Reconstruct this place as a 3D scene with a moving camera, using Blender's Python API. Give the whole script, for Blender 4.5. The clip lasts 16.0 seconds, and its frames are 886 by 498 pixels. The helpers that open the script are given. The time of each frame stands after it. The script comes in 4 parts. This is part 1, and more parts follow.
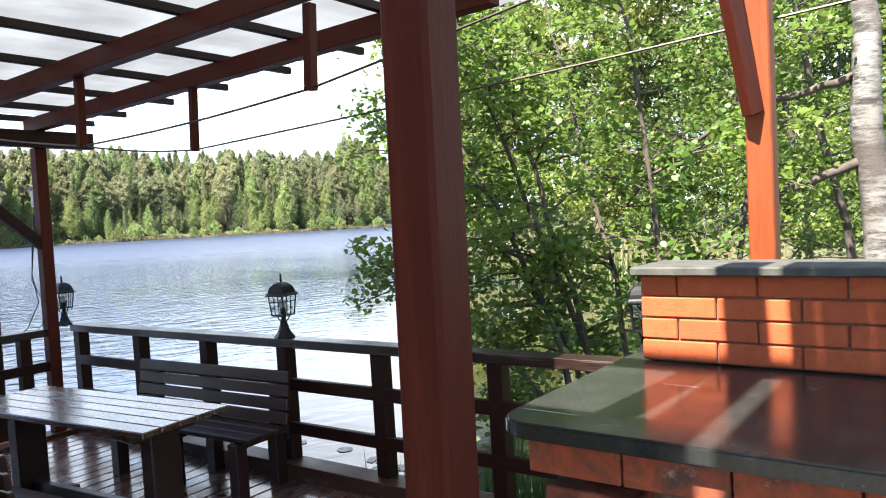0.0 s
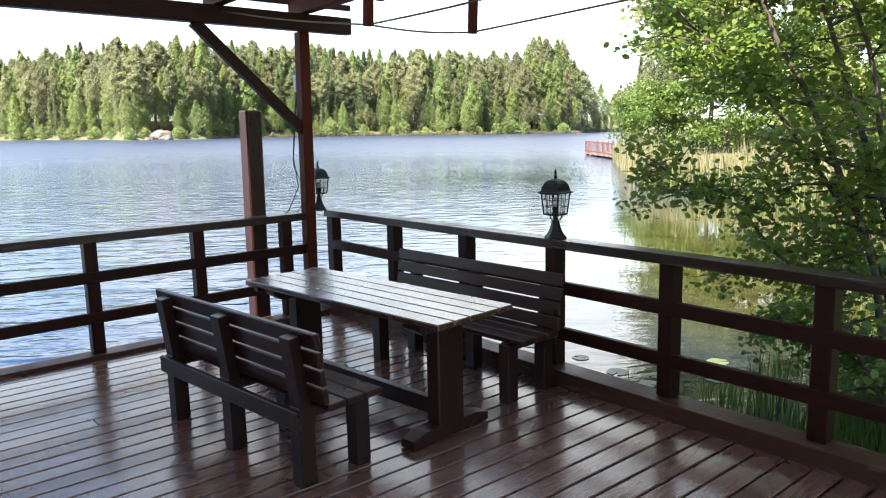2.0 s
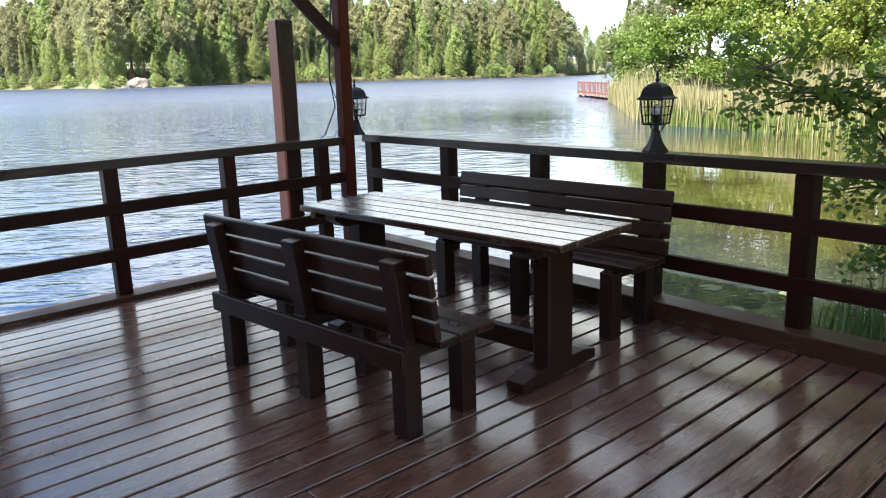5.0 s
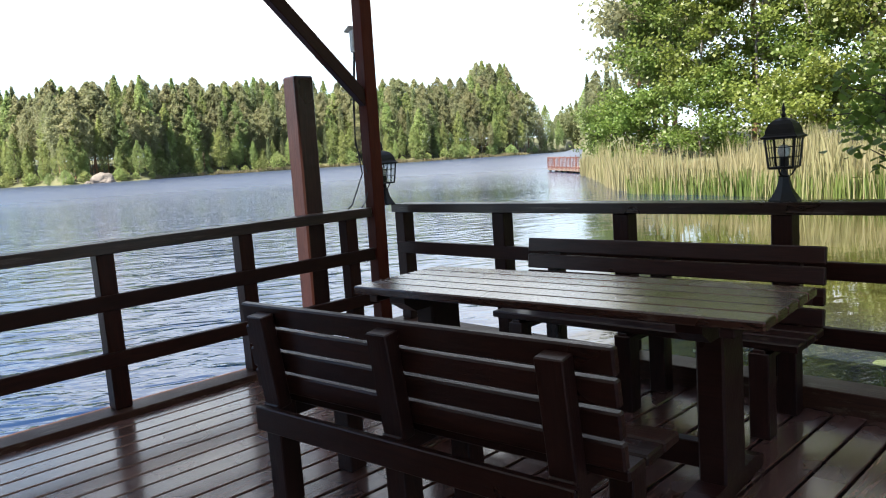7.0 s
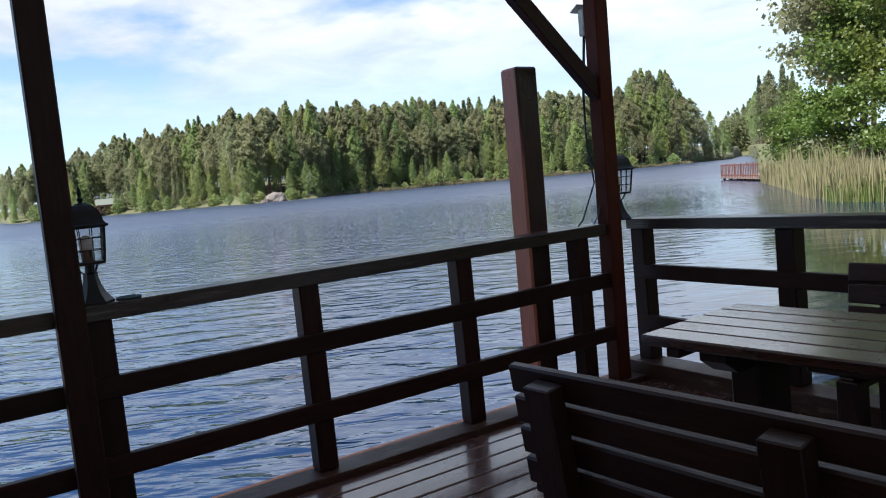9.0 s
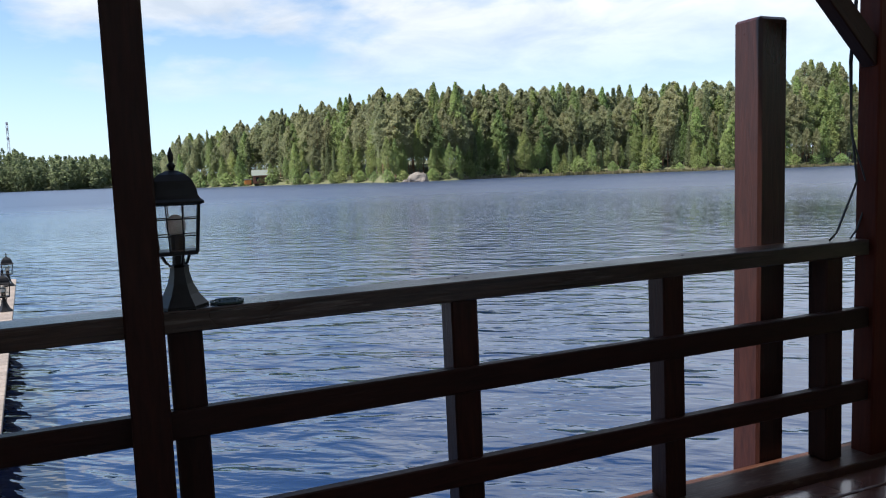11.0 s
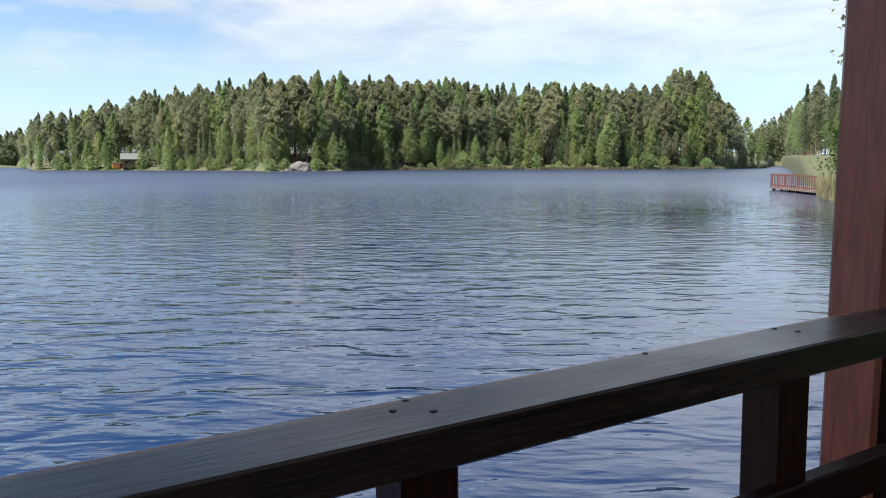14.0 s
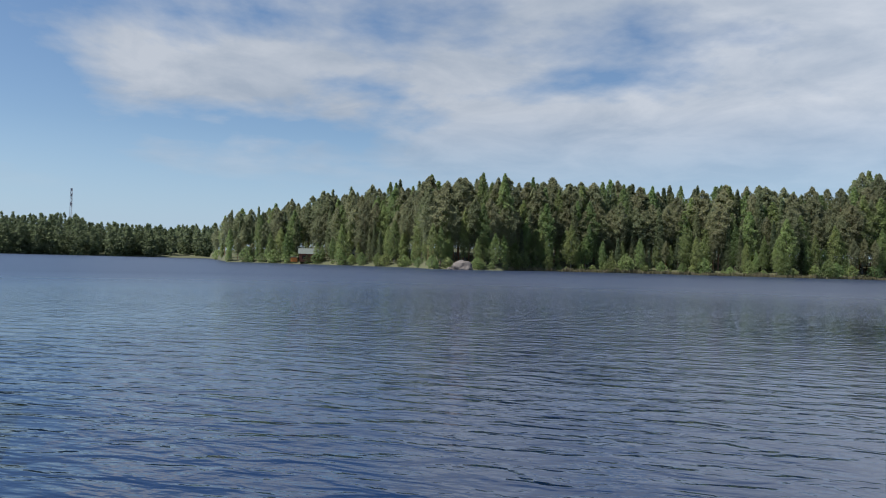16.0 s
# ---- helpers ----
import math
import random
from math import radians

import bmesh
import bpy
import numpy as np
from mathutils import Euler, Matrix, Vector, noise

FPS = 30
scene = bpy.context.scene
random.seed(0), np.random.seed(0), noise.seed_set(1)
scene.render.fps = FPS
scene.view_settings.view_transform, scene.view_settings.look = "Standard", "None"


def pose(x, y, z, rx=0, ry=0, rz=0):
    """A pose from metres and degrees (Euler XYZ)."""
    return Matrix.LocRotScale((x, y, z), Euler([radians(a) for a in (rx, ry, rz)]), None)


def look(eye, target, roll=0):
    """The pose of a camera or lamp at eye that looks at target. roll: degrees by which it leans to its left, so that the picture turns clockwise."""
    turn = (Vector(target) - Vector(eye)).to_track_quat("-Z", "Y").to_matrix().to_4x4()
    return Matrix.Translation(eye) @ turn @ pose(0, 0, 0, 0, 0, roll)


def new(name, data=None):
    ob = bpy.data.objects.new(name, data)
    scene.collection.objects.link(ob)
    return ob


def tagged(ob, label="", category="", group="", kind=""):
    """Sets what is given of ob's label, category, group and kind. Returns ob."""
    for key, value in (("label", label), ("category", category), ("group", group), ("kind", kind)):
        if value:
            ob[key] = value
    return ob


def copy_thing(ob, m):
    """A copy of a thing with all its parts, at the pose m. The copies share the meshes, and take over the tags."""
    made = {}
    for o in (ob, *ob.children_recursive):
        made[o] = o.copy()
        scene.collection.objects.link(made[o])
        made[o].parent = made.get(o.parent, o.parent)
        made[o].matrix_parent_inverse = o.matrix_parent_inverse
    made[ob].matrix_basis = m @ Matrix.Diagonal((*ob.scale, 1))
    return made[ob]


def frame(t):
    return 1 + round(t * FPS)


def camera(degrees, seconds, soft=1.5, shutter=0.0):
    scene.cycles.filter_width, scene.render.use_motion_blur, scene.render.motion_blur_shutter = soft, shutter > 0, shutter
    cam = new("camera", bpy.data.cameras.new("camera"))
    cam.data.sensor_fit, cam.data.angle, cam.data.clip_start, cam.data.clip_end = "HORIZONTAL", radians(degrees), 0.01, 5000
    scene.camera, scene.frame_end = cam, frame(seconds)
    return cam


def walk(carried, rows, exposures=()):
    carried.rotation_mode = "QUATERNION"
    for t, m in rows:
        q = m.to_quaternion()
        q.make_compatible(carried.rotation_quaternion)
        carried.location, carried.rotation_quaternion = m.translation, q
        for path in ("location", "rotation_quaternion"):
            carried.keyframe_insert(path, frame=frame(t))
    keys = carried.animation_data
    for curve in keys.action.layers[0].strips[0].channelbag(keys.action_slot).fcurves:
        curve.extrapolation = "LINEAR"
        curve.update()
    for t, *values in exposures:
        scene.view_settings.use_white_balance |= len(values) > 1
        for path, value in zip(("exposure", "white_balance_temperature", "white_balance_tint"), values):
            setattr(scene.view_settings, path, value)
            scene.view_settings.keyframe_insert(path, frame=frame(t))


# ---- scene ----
cam = camera(61.4, 16.0, soft=1.1)

PATH = [
    (0, (6.738, -3.596, 1.779), (5.569, -1.975, 1.692), -2.9),
    (0.5, (6.549, -3.639, 1.773), (5.32, -2.068, 1.622), -2.1),
    (1, (6.315, -3.675, 1.742), (5.005, -2.188, 1.477), -1.7),
    (1.5, (6.154, -3.737, 1.739), (4.659, -2.44, 1.445), -3.0),
    (2, (5.992, -3.764, 1.72), (4.488, -2.485, 1.397), -0.6),
    (2.5, (5.823, -3.847, 1.719), (4.321, -2.573, 1.371), -0.4),
    (3, (5.7, -3.906, 1.675), (4.215, -2.637, 1.245), 0.2),
    (3.5, (5.516, -3.844, 1.595), (4.047, -2.569, 1.13), 0.0),
    (4, (5.339, -3.838, 1.585), (3.878, -2.553, 1.122), -0.9),
    (4.2, (5.323, -3.834, 1.577), (3.855, -2.554, 1.119), -1.1),
    (6.3, (4.526, -3.698, 1.272), (3.124, -2.34, 0.838), -2.7),
    (6.5, (4.408, -3.664, 1.301), (2.995, -2.297, 0.934), -3.2),
    (7, (4.131, -3.666, 1.305), (2.71, -2.282, 1.052), -3.5),
    (7.5, (3.87, -3.669, 1.323), (2.395, -2.336, 1.106), -3.9),
    (8, (3.612, -3.561, 1.313), (1.952, -2.46, 1.128), -5.1),
    (8.5, (3.385, -3.499, 1.28), (1.712, -2.418, 1.091), -5.0),
    (9, (3.135, -3.446, 1.298), (1.455, -2.378, 1.112), -5.1),
    (9.5, (2.89, -3.343, 1.293), (1.163, -2.352, 1.106), -5.4),
    (10, (2.678, -3.272, 1.291), (0.856, -2.469, 1.098), -4.0),
    (12.3, (1.589, -2.967, 1.301), (-0.248, -2.207, 1.085), -0.7),
    (12.5, (1.497, -2.935, 1.298), (-0.325, -2.14, 1.075), -0.5),
    (13, (1.289, -2.826, 1.307), (-0.52, -2.002, 1.086), -0.5),
    (13.5, (1.073, -2.762, 1.301), (-0.679, -1.825, 1.072), -0.1),
    (14, (0.881, -2.693, 1.31), (-0.822, -1.669, 1.081), -0.1),
    (14.5, (0.716, -2.556, 1.329), (-0.988, -1.534, 1.1), 0.7),
    (15, (0.69, -2.62, 1.43), (-1.078, -1.71, 1.212), 2.1),
    (15.5, (0.665, -2.65, 1.44), (-1.141, -1.793, 1.366), 1.9),
    (16, (0.655, -2.65, 1.445), (-1.238, -2.007, 1.477), 1.5),
]
walk(cam, [(t, look(eye, target, roll)) for t, eye, target, roll in PATH],
     [(0, 2.45, 6550, 10), (1.0, 2.45, 6700, 10), (1.5, 2.4, 6900, 8), (4.0, 2.4, 7000, 7), (6.5, 2.12, 7000, 8), (8.0, 1.45, 6550, 10),
      (10.0, 1.1, 6300, 10), (12.5, 1.1, 6300, 10), (14.5, 0.95, 6350, 10), (15.2, 0.52, 6250, 10), (16, 0.25, 6050, 10)])

# ---- light: afternoon sun from behind the deck, sky with thin cloud ----
SUN_AZ, SUN_EL = 184.0, 57.0   # degrees clockwise from +y
world = bpy.data.worlds.new("sky_world")
scene.world = world
world.use_nodes = True
wt = world.node_tree
wt.nodes.clear()


def wn(kind, **values):
    n = wt.nodes.new(kind)
    for k, v in values.items():
        n.inputs[k].default_value = v
    return n


sky = wt.nodes.new("ShaderNodeTexSky")
sky.sky_type = 'NISHITA'
sky.sun_disc = False
sky.sun_elevation = radians(SUN_EL)
sky.sun_rotation = radians(SUN_AZ)
sky.air_density, sky.dust_density, sky.ozone_density = 1.0, 0.25, 2.5
coord = wt.nodes.new("ShaderNodeTexCoord")
split = wt.nodes.new("ShaderNodeSeparateXYZ")
wt.links.new(coord.outputs["Generated"], split.inputs[0])
lift = wt.nodes.new("ShaderNodeMath")
lift.operation = 'ADD'
lift.inputs[1].default_value = 0.16
wt.links.new(split.outputs["Z"], lift.inputs[0])
flat = wt.nodes.new("ShaderNodeVectorMath")
flat.operation = 'DIVIDE'
spread = wt.nodes.new("ShaderNodeCombineXYZ")
for k in range(3):
    wt.links.new(lift.outputs[0], spread.inputs[k])
wt.links.new(coord.outputs["Generated"], flat.inputs[0])
wt.links.new(spread.outputs[0], flat.inputs[1])
cloud_noise = wn("ShaderNodeTexNoise", Scale=1.05, Detail=10.0, Roughness=0.54, Distortion=0.1)
wt.links.new(flat.outputs[0], cloud_noise.inputs["Vector"])
cloud_ramp = wt.nodes.new("ShaderNodeValToRGB")
cloud_ramp.color_ramp.elements[0].position = 0.5
cloud_ramp.color_ramp.elements[1].position = 0.62
lean = wt.nodes.new("ShaderNodeMath")
lean.operation = 'MULTIPLY_ADD'
lean.inputs[1].default_value = 0.34
wt.links.new(split.outputs["Y"], lean.inputs[0])
wt.links.new(cloud_noise.outputs["Fac"], lean.inputs[2])
wt.links.new(lean.outputs[0], cloud_ramp.inputs[0])
low = wt.nodes.new("ShaderNodeMapRange")
low.inputs["From Min"].default_value, low.inputs["From Max"].default_value = 0.07, 0.2
low.inputs["To Min"].default_value, low.inputs["To Max"].default_value = 0.0, 0.9
wt.links.new(split.outputs["Z"], low.inputs["Value"])
high = wt.nodes.new("ShaderNodeMapRange")
high.inputs["From Min"].default_value, high.inputs["From Max"].default_value = 0.34, 0.62
high.inputs["To Min"].default_value, high.inputs["To Max"].default_value = 1.0, 0.2
wt.links.new(split.outputs["Z"], high.inputs["Value"])
band = wt.nodes.new("ShaderNodeMath")
band.operation = 'MULTIPLY'
wt.links.new(low.outputs[0], band.inputs[0])
wt.links.new(high.outputs[0], band.inputs[1])
both = wt.nodes.new("ShaderNodeMath")
both.operation = 'MULTIPLY'
wt.links.new(cloud_ramp.outputs["Color"], both.inputs[0])
wt.links.new(band.outputs[0], both.inputs[1])
mixsky = wt.nodes.new("ShaderNodeMixRGB")
# cloud tone: brighter heaps, greyer hollows, brightest to the north where the sheet thickens
tone_noise = wn("ShaderNodeTexNoise", Scale=2.4, Detail=8.0, Roughness=0.6, Distortion=0.4)
wt.links.new(flat.outputs[0], tone_noise.inputs["Vector"])
tone = wt.nodes.new("ShaderNodeValToRGB")
tone.color_ramp.elements[0].position, tone.color_ramp.elements[1].position = 0.35, 0.65
tone.color_ramp.elements[0].color, tone.color_ramp.elements[1].color = (0.72, 0.79, 0.88, 1), (1.04, 1.06, 1.09, 1)
wt.links.new(tone_noise.outputs["Fac"], tone.inputs[0])
north = wt.nodes.new("ShaderNodeMapRange")
north.inputs["From Min"].default_value, north.inputs["From Max"].default_value = 0.3, 1.0
north.inputs["To Min"].default_value, north.inputs["To Max"].default_value = 5.7, 7.2
wt.links.new(split.outputs["Y"], north.inputs["Value"])
cloud_light = wt.nodes.new("ShaderNodeVectorMath")
cloud_light.operation = 'SCALE'
wt.links.new(tone.outputs[0], cloud_light.inputs[0])
wt.links.new(north.outputs[0], cloud_light.inputs["Scale"])
wt.links.new(cloud_light.outputs[0], mixsky.inputs[2])
wt.links.new(both.outputs[0], mixsky.inputs[0])
haze = wt.nodes.new("ShaderNodeMapRange")
haze.inputs["From Min"].default_value, haze.inputs["From Max"].default_value = 0.0, 0.16
haze.inputs["To Min"].default_value, haze.inputs["To Max"].default_value = 0.8, 0.0
wt.links.new(split.outputs["Z"], haze.inputs["Value"])
hazy = wt.nodes.new("ShaderNodeMixRGB")
hazy.inputs[2].default_value = (3.9, 5.3, 7.1, 1)
wt.links.new(haze.outputs[0], hazy.inputs[0])
wt.links.new(sky.outputs[0], hazy.inputs[1])
wt.links.new(hazy.outputs[0], mixsky.inputs[1])
bg = wn("ShaderNodeBackground", Strength=0.082)
wt.links.new(mixsky.outputs[0], bg.inputs["Color"])
wout = wt.nodes.new("ShaderNodeOutputWorld")
wt.links.new(bg.outputs[0], wout.inputs["Surface"])

sun = new("sun", bpy.data.lights.new("sun", 'SUN'))
sun.data.energy, sun.data.angle, sun.data.color = 5.0, radians(0.6), (1.0, 0.94, 0.85)
sa, se = radians(SUN_AZ), radians(SUN_EL)
sun_from = Vector((math.sin(sa) * math.cos(se), math.cos(sa) * math.cos(se), math.sin(se)))
sun.matrix_world = look(sun_from * 50, (0, 0, 0))

# ---- materials ----


class Mat:
    """A node material with short calls for textures."""

    def __init__(self, name, rough=0.6, metal=0.0, spec=0.5):
        self.m = bpy.data.materials.new(name)
        self.m.use_nodes = True
        self.t = self.m.node_tree
        self.b = self.t.nodes["Principled BSDF"]
        self.b.inputs["Roughness"].default_value = rough
        self.b.inputs["Metallic"].default_value = metal
        self.b.inputs["Specular IOR Level"].default_value = spec
        self.c = self.t.nodes.new("ShaderNodeTexCoord")

    def vec(self, scale, space="Object", jitter=False):
        mp = self.t.nodes.new("ShaderNodeMapping")
        mp.inputs["Scale"].default_value = scale
        self.t.links.new(self.c.outputs[space], mp.inputs["Vector"])
        if jitter:
            info = self.t.nodes.new("ShaderNodeObjectInfo")
            mul = self.t.nodes.new("ShaderNodeMath")
            mul.operation = 'MULTIPLY'
            mul.inputs[1].default_value = 37.0
            self.t.links.new(info.outputs["Random"], mul.inputs[0])
            self.t.links.new(mul.outputs[0], mp.inputs["Location"])
        return mp.outputs[0]

    def noise(self, vec, scale, detail=4.0, rough=0.55, distort=0.0):
        n = self.t.nodes.new("ShaderNodeTexNoise")
        n.inputs["Scale"].default_value, n.inputs["Detail"].default_value = scale, detail
        n.inputs["Roughness"].default_value, n.inputs["Distortion"].default_value = rough, distort
        self.t.links.new(vec, n.inputs["Vector"])
        return n.outputs["Fac"]

    def ramp(self, fac, *stops):
        r = self.t.nodes.new("ShaderNodeValToRGB")
        while len(r.color_ramp.elements) < len(stops):
            r.color_ramp.elements.new(0.5)
        for e, (p, col) in zip(r.color_ramp.elements, stops):
            e.position = p
            e.color = (*col, 1) if len(col) == 3 else col
        self.t.links.new(fac, r.inputs[0])
        return r.outputs[0]

    def mix(self, fac, a, b, how='MIX'):
        n = self.t.nodes.new("ShaderNodeMixRGB")
        n.blend_type = how
        for k, v in ((0, fac), (1, a), (2, b)):
            if isinstance(v, (int, float)):
                n.inputs[k].default_value = v if k == 0 else (v, v, v, 1)
            elif isinstance(v, tuple):
                n.inputs[k].default_value = (*v, 1)
            else:
                self.t.links.new(v, n.inputs[k])
        return n.outputs[0]

    def rnd(self, lo, hi, island=False):
        if island:
            i = self.t.nodes.new("ShaderNodeNewGeometry").outputs["Random Per Island"]
        else:
            i = self.t.nodes.new("ShaderNodeObjectInfo").outputs["Random"]
        mr = self.t.nodes.new("ShaderNodeMapRange")
        mr.inputs["To Min"].default_value, mr.inputs["To Max"].default_value = lo, hi
        self.t.links.new(i, mr.inputs["Value"])
        return mr.outputs[0]

    def color(self, out):
        self.t.links.new(out, self.b.inputs["Base Color"])
        return self

    def rough(self, fac, lo, hi):
        mr = self.t.nodes.new("ShaderNodeMapRange")
        mr.inputs["From Min"].default_value, mr.inputs["From Max"].default_value = 0.3, 0.7
        mr.inputs["To Min"].default_value, mr.inputs["To Max"].default_value = lo, hi
        self.t.links.new(fac, mr.inputs["Value"])
        self.t.links.new(mr.outputs[0], self.b.inputs["Roughness"])
        return self

    def bump(self, fac, strength, dist=0.01):
        n = self.t.nodes.new("ShaderNodeBump")
        n.inputs["Strength"].default_value, n.inputs["Distance"].default_value = strength, dist
        self.t.links.new(fac, n.inputs["Height"])
        self.t.links.new(n.outputs[0], self.b.inputs["Normal"])
        return self


def wood(name, dark, light, rlo, rhi, coat=0.0, wear=None, crack=0.0, spec=0.5, streak=False):
    m = Mat(name, spec=spec)
    v = m.vec((1.0, 9.0, 9.0), jitter=True)
    grain = m.noise(v, 7.0, 6.0, 0.6, 0.6)
    big = m.noise(m.vec((1, 1, 1), jitter=True), 2.3, 3.0)
    col = m.ramp(grain, (0.3, dark), (0.75, light))
    col = m.mix(m.rnd(0.0, 0.45), col, tuple(0.5 * c for c in dark), 'MIX')
    if wear:
        spots = m.ramp(m.noise(m.vec((0.45, 7, 7) if streak else (1, 4, 4), jitter=True), 5.0, 8.0, 0.7), (0.56, (0, 0, 0)), (0.68, (1, 1, 1)))
        col = m.mix(spots, col, wear)
    if crack:
        split_lines = m.ramp(m.noise(m.vec((0.5, 26.0, 26.0), jitter=True), 2.6, 5.0, 0.6, 0.4), (0.30, (crack, crack, crack)), (0.40, (0, 0, 0)))
        col = m.mix(split_lines, col, (0.006, 0.004, 0.003))
    m.color(col)
    m.rough(big, rlo, rhi)
    m.bump(grain, 0.4, 0.004)
    m.b.inputs["Coat Weight"].default_value = coat
    m.b.inputs["Coat Roughness"].default_value = 0.15
    return m.m


deck_wood = wood("stained_deck_wood", (0.085, 0.039, 0.031), (0.225, 0.104, 0.08), 0.14, 0.34, 0.7, (0.14, 0.08, 0.06), 0.5)
deck_wood.node_tree.nodes["Principled BSDF"].inputs["Coat IOR"].default_value = 1.75
rail_wood = wood("dark_brown_painted_wood", (0.014, 0.0035, 0.0022), (0.034, 0.0085, 0.0045), 0.4, 0.6, spec=0.18)
roof_wood = wood("red_brown_painted_wood", (0.05, 0.0075, 0.003), (0.085, 0.0145, 0.005), 0.5, 0.7, spec=0.15)
rafter_wood = wood("dark_rafter_wood", (0.012, 0.007, 0.006), (0.03, 0.015, 0.012), 0.5, 0.7, spec=0.3)
cap_wood = wood("worn_rail_cap_wood", (0.010, 0.0045, 0.0035), (0.05, 0.026, 0.019), 0.22, 0.46, 0.15, (0.085, 0.066, 0.06), 1.0, spec=0.35, streak=True)
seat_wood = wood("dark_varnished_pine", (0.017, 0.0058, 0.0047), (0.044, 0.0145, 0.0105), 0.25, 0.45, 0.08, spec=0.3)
top_wood = wood("worn_table_wood", (0.04, 0.015, 0.010), (0.09, 0.036, 0.024), 0.14, 0.32, 0.7, (0.12, 0.08, 0.062), 0.5)
kerb_wood = wood("weathered_kerb_wood", (0.045, 0.016, 0.009), (0.095, 0.036, 0.02), 0.4, 0.65, 0.0, (0.12, 0.085, 0.06), 0.4, spec=0.3)
orange_wood = wood("orange_stained_wood", (0.17, 0.034, 0.008), (0.24, 0.055, 0.013), 0.45, 0.65, spec=0.3)
jetty_wood = wood("sun_bleached_planks", (0.17, 0.135, 0.115), (0.28, 0.235, 0.20), 0.6, 0.8)
red_paint = wood("red_fence_paint", (0.12, 0.045, 0.036), (0.19, 0.08, 0.06), 0.6, 0.8)


def plain(name, col, rough, metal=0.0, var=0.25, scale=30.0, bump=0.1):
    m = Mat(name, rough, metal)
    n = m.noise(m.vec((1, 1, 1), jitter=True), scale, 5.0, 0.6)
    m.color(m.ramp(n, (0.3, tuple(c * (1 - var) for c in col)), (0.7, tuple(min(1, c * (1 + var)) for c in col))))
    m.bump(n, bump, 0.003)
    return m.m


iron = plain("black_cast_metal", (0.01, 0.01, 0.011), 0.42, 0.0)
iron.node_tree.nodes["Principled BSDF"].inputs["Specular IOR Level"].default_value = 0.22
plug_plastic = plain("grey_plastic", (0.42, 0.44, 0.42), 0.5)
cable_rubber = plain("black_cable", (0.012, 0.012, 0.014), 0.5)
wire_steel = plain("dull_steel_wire", (0.09, 0.07, 0.06), 0.5, 0.7)
bulb_glass = plain("white_opal_glass", (0.75, 0.75, 0.72), 0.15)
coil_green = plain("dark_green_coil", (0.015, 0.035, 0.03), 0.6)
# near-black colour standing for the shade in the deck gaps
gap_dark = plain("black_gap_backing", (0.006, 0.005, 0.005), 0.9)
mortar = plain("grey_mortar", (0.17, 0.10, 0.075), 0.9, 0, 0.3, 60.0, 0.4)
rock_grey = plain("pale_granite", (0.15, 0.13, 0.115), 0.85, 0, 0.4, 1.2, 0.6)
# for the unseen added walls: pale so that they bounce light onto the deck
wall_paint = plain("pale_bounce_wall", (0.34, 0.23, 0.14), 0.7, 0, 0.3, 3.0, 0.2)
yellow_paint = plain("yellow_orange_paint", (0.6, 0.2, 0.03), 0.6)
house_wall = plain("weathered_house_boards", (0.20, 0.08, 0.045), 0.8)
house_roof = plain("grey_green_roof", (0.13, 0.15, 0.13), 0.7)
white_wall = plain("pale_shed_boards", (0.26, 0.26, 0.23), 0.8)
mast_paint = plain("pale_mast_paint", (0.4, 0.35, 0.36), 0.6)
bark_dark = plain("grey_brown_bark", (0.075, 0.058, 0.045), 0.9, 0, 0.45, 12.0, 0.8)
bark_pine = plain("orange_pine_bark", (0.22, 0.12, 0.07), 0.9, 0, 0.4, 4.0, 0.6)

m = Mat("fired_red_brick", 0.8)
n1 = m.noise(m.vec((1, 1, 1), jitter=True), 30.0, 6.0, 0.65)
n2 = m.noise(m.vec((1, 1, 1), jitter=True), 140.0, 3.0)
m.color(m.mix(m.rnd(0.0, 0.4), m.ramp(n1, (0.3, (0.36, 0.062, 0.015)), (0.7, (0.46, 0.098, 0.026))), (0.28, 0.048, 0.015)))
m.bump(n2, 0.35, 0.004)
brick_mat = m.m

m = Mat("sooty_brick", 0.85)
n1 = m.noise(m.vec((1, 1, 1), jitter=True), 9.0, 6.0, 0.7)
m.color(m.ramp(n1, (0.38, (0.03, 0.02, 0.016)), (0.58, (0.22, 0.05, 0.022)), (0.78, (0.28, 0.17, 0.12))))
m.bump(n1, 0.4, 0.006)
soot_mat = m.m

m = Mat("grimy_brick", 0.85)
n1 = m.noise(m.vec((1, 1, 1), jitter=True), 7.0, 7.0, 0.7, 0.5)
n2 = m.noise(m.vec((1, 1, 1), jitter=True), 18.0, 6.0, 0.7)
m.color(m.mix(m.ramp(n2, (0.6, (0, 0, 0)), (0.72, (1, 1, 1))), m.ramp(n1, (0.34, (0.07, 0.032, 0.022)), (0.5, (0.24, 0.05, 0.016)), (0.7, (0.33, 0.075, 0.022))), (0.24, 0.17, 0.13)))
m.bump(n2, 0.4, 0.005)
grimy_mat = m.m

